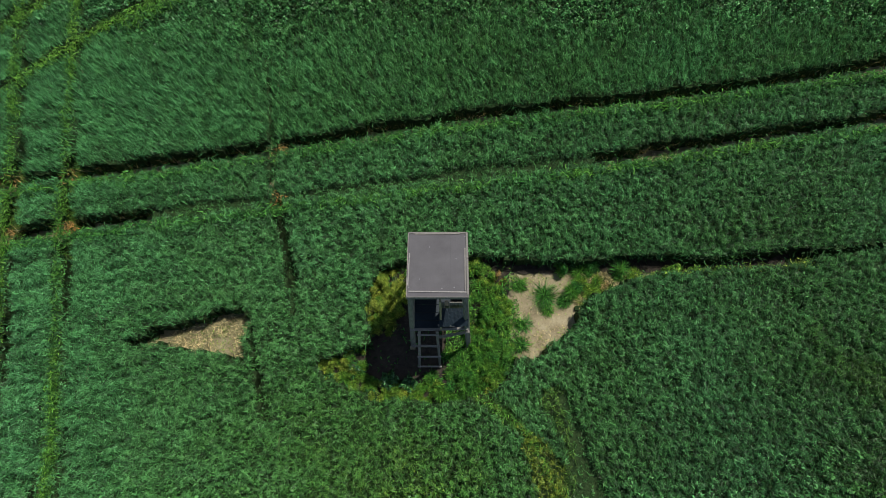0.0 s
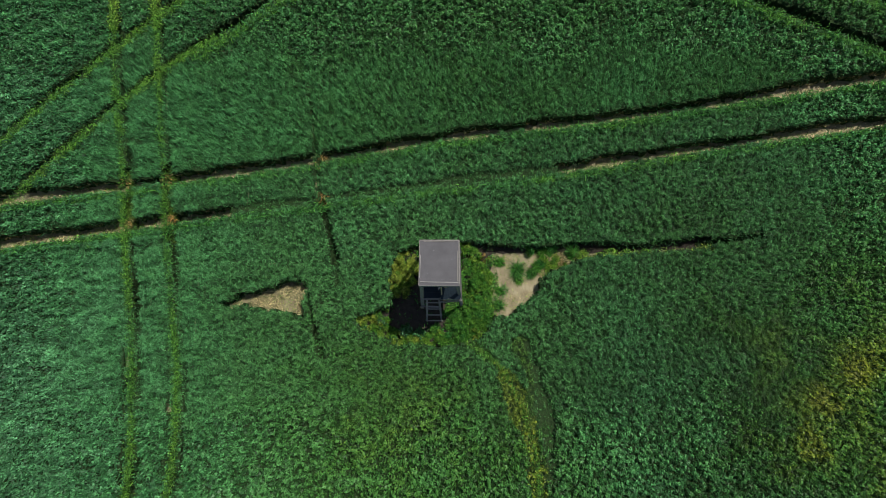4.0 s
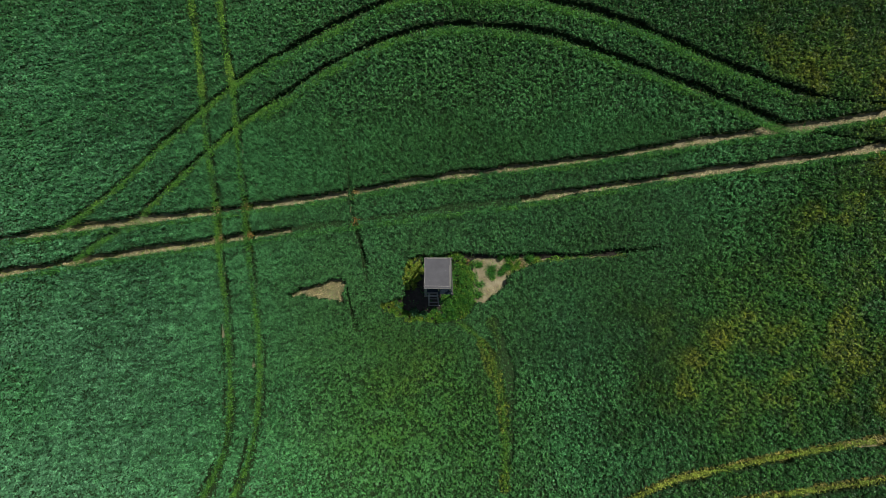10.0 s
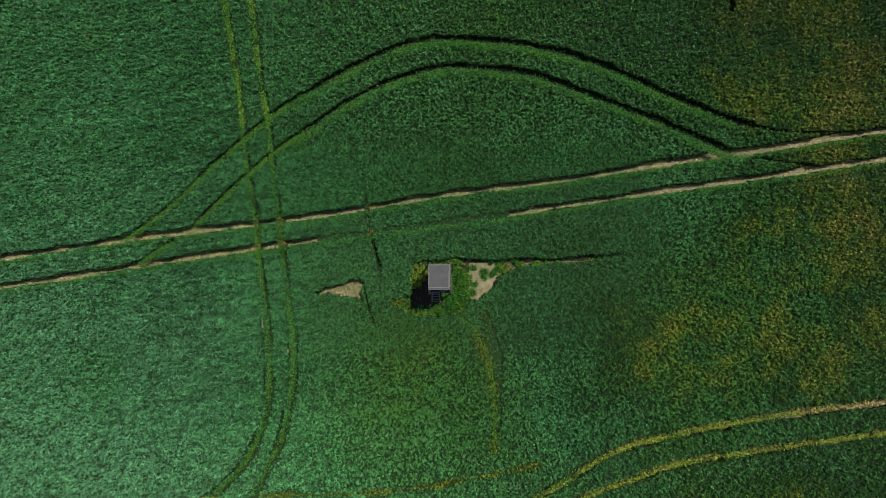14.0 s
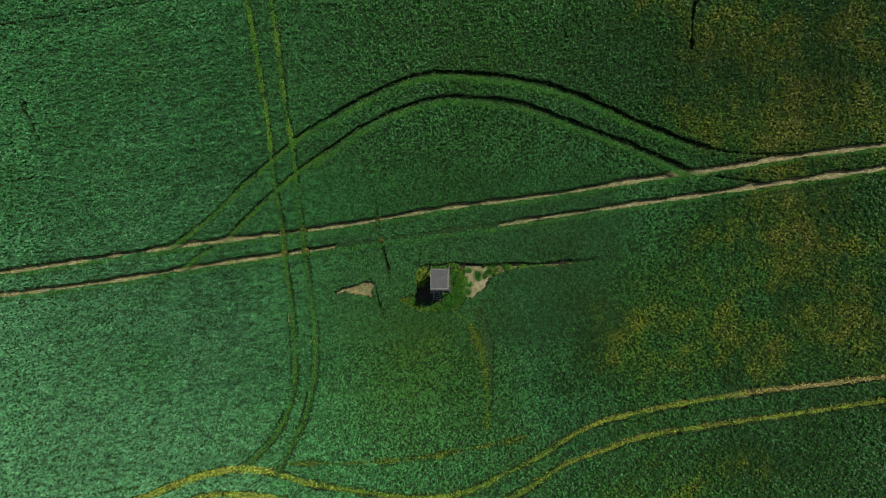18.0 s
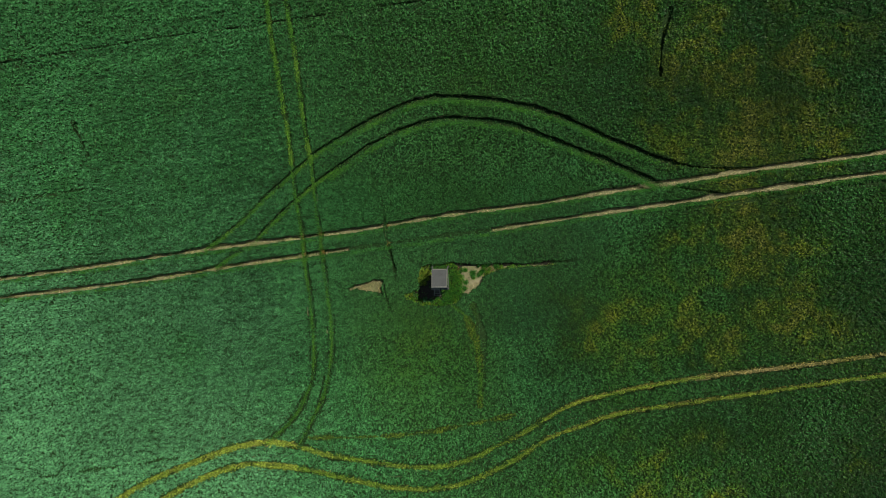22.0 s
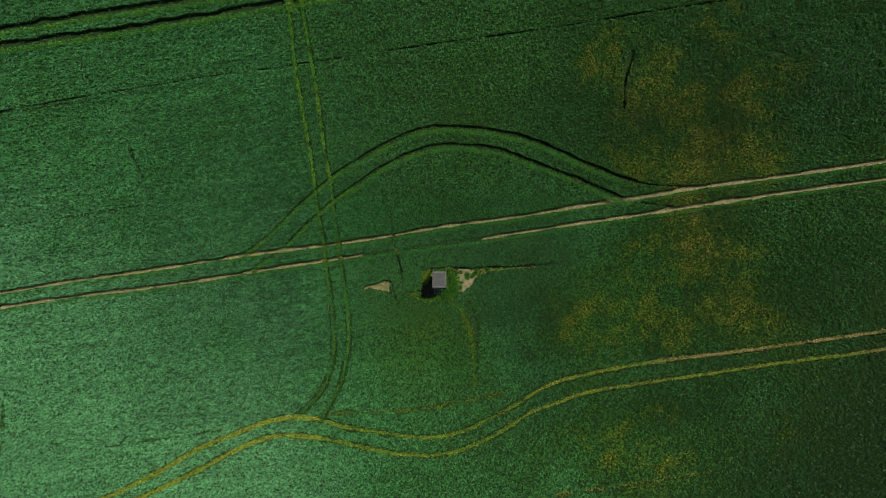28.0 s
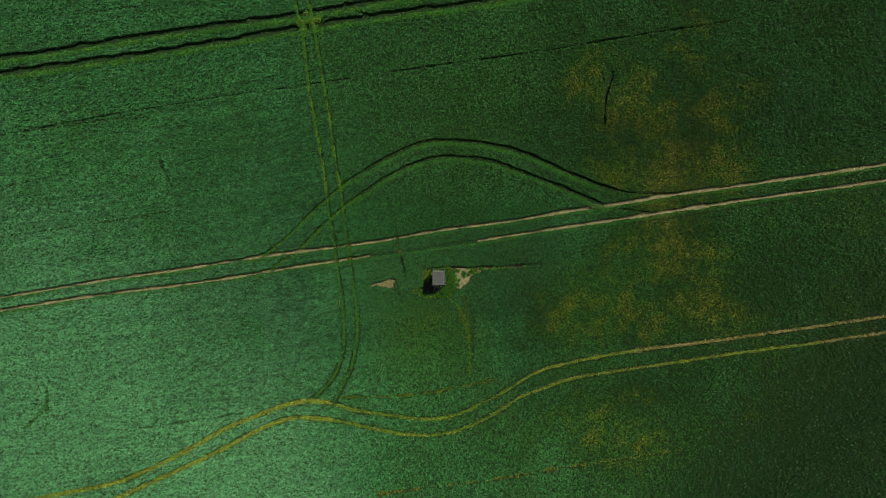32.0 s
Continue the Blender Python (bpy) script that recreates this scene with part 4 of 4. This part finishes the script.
part("rail_post", beam((0.72, -1.06, FLOOR), (0.70, -1.06, 2.9), 0.06, 0.06), OLD_WOOD, stand)
part("door_post", beam((0.055, -0.74, 4.3), (0.06, -1.04, FLOOR), 0.05, 0.12), PALE_WOOD, stand, "pale bare wooden door post")
part("shelf_end", slab((0.16, -0.79, 3.84), (0.25, -0.66, 3.88)), PALE_WOOD, stand, "pale sawn board end")
for x in (-0.80, 0.87):
    part("foot_block", slab((x - 0.09, -1.34, 0.0), (x + 0.07, -1.22, 0.14), 0.02), PALE_WOOD, stand, "pale sawn foot block")
part("bench", slab((-0.6, 0.1, FLOOR + 0.42), (0.6, 0.45, FLOOR + 0.46)), OLD_WOOD, stand)
part("diagonal_brace", beam((0.0, -1.13, 1.15), (0.82, -1.12, 2.05), 0.08, 0.05), OLD_WOOD, stand, "diagonal wooden brace")
part("diagonal_brace", beam((-0.78, -1.0, 0.5), (-0.72, 0.85, 2.0), 0.08, 0.05), OLD_WOOD, stand)
part("diagonal_brace", beam((0.84, -1.0, 0.5), (0.74, 0.85, 2.0), 0.08, 0.05), OLD_WOOD, stand)
part("foot_brace", beam((-0.82, -1.27, 0.42), (-0.08, -1.29, 0.44), 0.07, 0.05), OLD_WOOD, stand, "low cross bar at the foot")

ladder = thing("ladder", "weathered wooden ladder leaning on the platform of the stand", "ladder")
LT, LB = ((-0.52, -1.13, 2.28), (-0.05, -1.13, 2.28)), ((-0.60, -1.88, 0.0), (0.02, -1.88, 0.0))
for a, b in zip(LT, LB):
    part("rail", beam(a, b, 0.07, 0.06, 0.012, 0.004), OLD_WOOD, ladder)
for t in (0.08, 0.36, 0.64, 0.92):
    a, b = Vector(LT[0]).lerp(LB[0], t), Vector(LT[1]).lerp(LB[1], t)
    d = (b - a).normalized() * 0.06
    part("rung", beam(a - d + Vector((0, -0.035, 0.02)), b + d + Vector((0, -0.035, 0.02)), 0.05, 0.04, 0.01), OLD_WOOD, ladder)


# ---------------------------------------------------------------- weeds and grass
def foliage(name, g, pos, radius, height, count, leaf, width, ripe, mat, erect=0.45):
    """A rounded, uneven clump of leaves about the origin."""
    r, a = radius * np.sqrt(g.random(count)), g.uniform(0, 2 * math.pi, count)
    x, y = r * np.cos(a), r * np.sin(a)
    dome = np.sqrt(np.clip(1 - (r / radius) ** 2, 0.05, 1))
    n = 0.15 + 1.4 * field_noise(x + pos[0] * 3, y + pos[1] * 3, 0.13, 61)
    radius_at = 0.65 + 0.6 * field_noise(np.cos(a) * 2 + pos[0], np.sin(a) * 2 + pos[1], 0.7, 62)
    x, y = x * radius_at, y * radius_at
    z = height * dome * n * (1 - 0.45 * g.random(count) ** 2)
    top = np.stack([x, y, np.maximum(z, 0.05)], 1)
    geo = sprouts(g, top, a + g.normal(0, 1.0, count), leaf * g.uniform(0.6, 1.3, count), width * g.uniform(0.7, 1.3, count), erect)
    geo[0][:, 2] = np.maximum(geo[0][:, 2], 0.0)
    return leaf_mesh(name, *geo, np.clip(ripe + g.normal(0, 0.1, count), 0, 1), g.random(count), mat)


def tussocks(name, g, radius, height, count, leaf, width, ripe, mat, heads, fan=0.5):
    """Blades that spring from several heads of uneven size and bend outwards from each."""
    hr, ha = radius * np.sqrt(g.random(heads)), g.uniform(0, 6.283, heads)
    cx, cy = hr * np.cos(ha), hr * np.sin(ha)
    big, tint = g.uniform(0.5, 1.25, heads), g.normal(0, 0.14, heads)
    lift = np.sqrt(np.clip(1.1 - (hr / radius) ** 2, 0.15, 1)) * g.uniform(0.55, 1.1, heads)
    k = g.integers(0, heads, count)
    a = g.uniform(0, 6.283, count)
    r = leaf * fan * big[k] * np.sqrt(g.random(count))
    rel = r / (leaf * fan * big[k])
    z = height * lift[k] * (1 - 0.55 * rel ** 2) * g.uniform(0.75, 1.05, count)
    top = np.stack([cx[k] + r * np.cos(a), cy[k] + r * np.sin(a), np.maximum(z, 0.04)], 1)
    geo = sprouts(g, top, a + g.normal(0, 0.35, count), leaf * big[k] * g.uniform(0.7, 1.2, count), width * g.uniform(0.7, 1.3, count),
                  0.85 - 0.5 * rel)
    for q in (geo[0], geo[2]):
        q[:, 2] = np.maximum(q[:, 2], 0.01)
    return leaf_mesh(name, *geo, np.clip(ripe + tint[k] + g.normal(0, 0.07, count), 0, 1), g.random(count), mat)


def stems(g, radius, height, n):
    bm = bmesh.new()
    for _ in range(n):
        a, r = g.uniform(0, 6.28), radius * g.random() ** 0.5
        p = Vector((r * math.cos(a) * 0.5, r * math.sin(a) * 0.5, 0))
        q = Vector((r * math.cos(a), r * math.sin(a), height * g.uniform(0.6, 0.9)))
        w = 0.008
        ring = []
        for c, s in ((p, 1.0), (q, 0.4)):
            ring.append([bm.verts.new(c + Vector((w * s * math.cos(k * 2.094), w * s * math.sin(k * 2.094), 0))) for k in range(3)])
        for k in range(3):
            bm.faces.new((ring[0][k], ring[0][(k + 1) % 3], ring[1][(k + 1) % 3], ring[1][k]))
    return bm


STEM, nt, b = material("green_stem", 0.7, 0.2)
nt.links.new(ramp(nt, tex_noise(nt, 8), [(0.3, (0.05, 0.09, 0.02)), (0.7, (0.12, 0.14, 0.04))]), b.inputs["Base Color"])


def clump(name, label, x, y, radius, height, count, leaf, width, ripe, mat, group, erect=0.45, category="weed", heads=0, fan=0.5):
    g = np.random.default_rng(int(abs(x) * 1000 + abs(y) * 77))
    root = thing(name, label, category, (x, y, 0), group)
    if heads:
        ob = new("leaves", tussocks("leaves", g, radius, height, count, leaf, width, ripe, mat, heads, fan))
    else:
        ob = new("leaves", foliage("leaves", g, (x, y), radius, height, count, leaf, width, ripe, mat, erect))
    ob.parent = root
    part("stems", stems(g, radius, height, 14), STEM, root)


for x, y, r, h in ((-1.58, 0.72, 0.45, 0.9), (-1.15, 0.4, 0.32, 0.75), (-1.9, -0.1, 0.46, 0.95), (-1.5, 0.2, 0.36, 0.7), (-1.82, -0.55, 0.4, 0.85), (-1.35, -0.15, 0.3, 0.6),
                   (-2.05, 0.45, 0.3, 0.8), (-3.15, -1.98, 0.46, 0.75), (-2.55, -1.7, 0.42, 0.75), (-2.3, -2.45, 0.4, 0.7), (-3.7, -1.8, 0.36, 0.65), (-2.75, -2.2, 0.3, 0.5),
                   (-1.75, -2.68, 0.42, 0.65), (-1.2, -2.75, 0.36, 0.6), (-0.66, -2.72, 0.36, 0.6)):
    clump("weed_bush", "feathery yellow-green weed bush on the edge of the wheat", x, y, r, h, int(11000 * r), 0.15, 0.007, (0.74 if y > -1 else 0.5) + 0.25 * ((x * 3.7 + y * 5.3) % 1.0), WEED,
          "yellow weeds by the stand", heads=int(60 * r), fan=0.8)
for x, y, r, h in ((1.2, 1.0, 0.5, 0.9), (1.55, 0.45, 0.5, 0.85), (1.35, -0.2, 0.55, 0.95), (1.65, -0.75, 0.55, 0.95), (1.2, -1.05, 0.5, 0.85), (1.8, -1.55, 0.5, 0.9),
                   (1.25, -1.8, 0.55, 0.85), (0.75, -2.3, 0.5, 0.8), (1.5, -2.3, 0.45, 0.75), (0.2, -2.6, 0.45, 0.7), (0.5, -1.75, 0.45, 0.6),
                   (1.95, -0.1, 0.3, 0.7), (0.95, 1.3, 0.4, 0.8), (-0.3, -2.4, 0.35, 0.5)):
    pale = (x * 7.3 + y * 3.1) % 1.0
    clump("tall_grass", "lush tall green grass and weeds beside the stand", x, y, r, h, int((5200 + 2000 * pale) * r), 0.21 - 0.07 * pale, 0.011, 0.17 + 0.4 * pale, WEED,
          "green weeds by the stand", heads=int(40 * r + 30 * r * pale), fan=0.7)
for x, y, r in ((-2.9, -2.6, 0.3), (-2.1, -2.75, 0.3), (-1.5, -2.3, 0.3), (-3.3, -2.2, 0.25), (-0.9, -2.4, 0.26), (-2.5, -1.95, 0.26)):
    clump("wheat_clump", "broad-leaved blue-green wheat plants at the edge of the weeds", x, y, r, 0.6, int(900 * r), 0.2, 0.03, 0.24, CROP, "wheat plants by the stand", 0.5, "wheat")
clump("grass_clump", "rusty dry grass clump at the edge of the bare soil", 1.85, 0.85, 0.26, 0.75, 520, 0.2, 0.011, 0.17, STRAW, "dry grass by the stand", 0.6, "grass", 5)
for x, y, r, h, rp in ((3.2, 0.3, 0.3, 0.5, 0.12), (3.85, 0.14, 0.2, 0.4, 0.2), (3.3, -0.12, 0.12, 0.2, 0.4)):
    clump("grass_tuft", "green spiky grass tuft on bare sandy soil", x, y, r * 0.25, h * 0.9, int(1500 * r), 0.5 * r / 0.3 + 0.06, 0.013, rp, WEED, "tufts on the bare soil", 0.45, "grass", 3, 0.6)
for x, y, r, h in ((4.5, 0.62, 0.25, 0.5), (4.9, 0.68, 0.2, 0.5), (5.75, 0.62, 0.3, 0.5), (6.15, 0.8, 0.25, 0.5), (4.6, 0.3, 0.22, 0.4), (5.3, 0.45, 0.22, 0.4)):
    clump("grass_tuft", "yellowing grass tuft beside the bare soil", x, y, r, h, int(3600 * r), 0.3, 0.013, 0.6, WEED, "tufts on the bare soil", 0.5, "grass", 11, 0.6)
for x, y, r, h in ((3.75, 1.15, 0.2, 0.8), (4.15, 0.45, 0.24, 0.6), (4.55, 1.15, 0.28, 0.85), (5.55, 1.0, 0.24, 0.75), (2.45, 0.62, 0.12, 0.35), (2.5, -0.55, 0.14, 0.3), (2.42, -1.2, 0.12, 0.3)):
    clump("grass_tuft", "tall dark green grass tuft beside the bare soil", x, y, r * 0.8, h, int(3000 * r), 0.36, 0.014, 0.15, WEED, "tufts on the bare soil", 0.62, "grass", 4, 0.55)
for x, y, r, h in ((5.45, 0.62, 0.3, 0.55), (5.8, 0.82, 0.26, 0.55), (6.3, 0.7, 0.2, 0.4), (4.65, 0.85, 0.24, 0.45), (5.1, 0.72, 0.22, 0.45), (4.35, 0.3, 0.16, 0.3)):
    clump("grass_clump", "straw-coloured dry grass clump on the bare soil", x, y, r, h * 0.8, int(3000 * r), 0.28, 0.012, 0.6, STRAW, "dry grass by the stand", 0.5, "grass", 5, 0.6)
for x, y, r in ((7.2, 0.9, 0.3), (7.9, 0.92, 0.26), (8.7, 0.98, 0.22), (6.8, 0.85, 0.2)):
    clump("weed_bush", "bright green weeds along the gap in the wheat", x, y, r, 0.75, int(1800 * r), 0.15, 0.04, 0.5, WEED, "weeds in the gap", 0.45)


def scatter(name, label, poly, density, size, width, height, ripe, mat, erect, category, seed, skip=None):
    g = np.random.default_rng(seed)
    lo, hi = poly.min(0), poly.max(0)
    n = int(density * (hi - lo).prod())
    x, y = g.uniform(lo[0], hi[0], n), g.uniform(lo[1], hi[1], n)
    m = inside(poly, x, y)
    if skip:
        m &= ~skip(x, y)
    m &= g.random(n) < smooth(field_noise(x, y, 0.35, seed), 0.15, 0.7)
    x, y = x[m], y[m]
    n = len(x)
    top = np.stack([x, y, height * (0.4 + 0.9 * field_noise(x, y, 0.4, seed + 1)) * g.uniform(0.6, 1, n)], 1)
    geo = sprouts(g, top, g.uniform(0, 6.283, n), size * g.uniform(0.5, 1.4, n), width * g.uniform(0.7, 1.3, n), erect)
    for q in geo[:3]:
        q[:, 2] = np.maximum(q[:, 2], 0.012)
    me = leaf_mesh(name, *geo, np.clip(ripe + g.normal(0, 0.15, n), 0, 1), g.random(n), mat)
    return tagged(new(name, me), label, category, kind="stuff")


def dark_side(x, y):
    return (x < 0.2) & (x > -2.3) & (y > -2.5) & (y < 0.3)


scatter("low_weeds", "low green weeds round the hunting stand", RING, 1000, 0.17, 0.022, 0.42, 0.3, WEED, 0.4, "weeds", 71, lambda x, y: dark_side(x, y) | ((x < 0.2) & (y < -1)))
scatter("low_weeds", "sparse low weeds in the shade of the stand", RING, 60, 0.15, 0.04, 0.2, 0.1, WEED, 0.4, "weeds", 72, lambda x, y: ~dark_side(x, y))
for poly, sd_ in ((BARE, 73), (WEDGE, 75)):
    scatter("dry_litter", "dry straw and stubble lying on the bare soil", poly, 420, 0.11, 0.009, 0.03, 0.6, STRAW, 0.12, "straw", sd_)
    if poly is WEDGE:
        scatter("dry_grass", "yellowed grass laid flat over the bare soil", poly, 700, 0.34, 0.013, 0.16, 0.75, STRAW, 0.25, "grass", 77)
    scatter("sparse_weeds", "sparse yellow-green seedlings on the bare soil", poly, 110 if poly is BARE else 260, 0.12, 0.016, 0.07, 0.6, WEED, 0.3, "weeds", sd_ + 10)
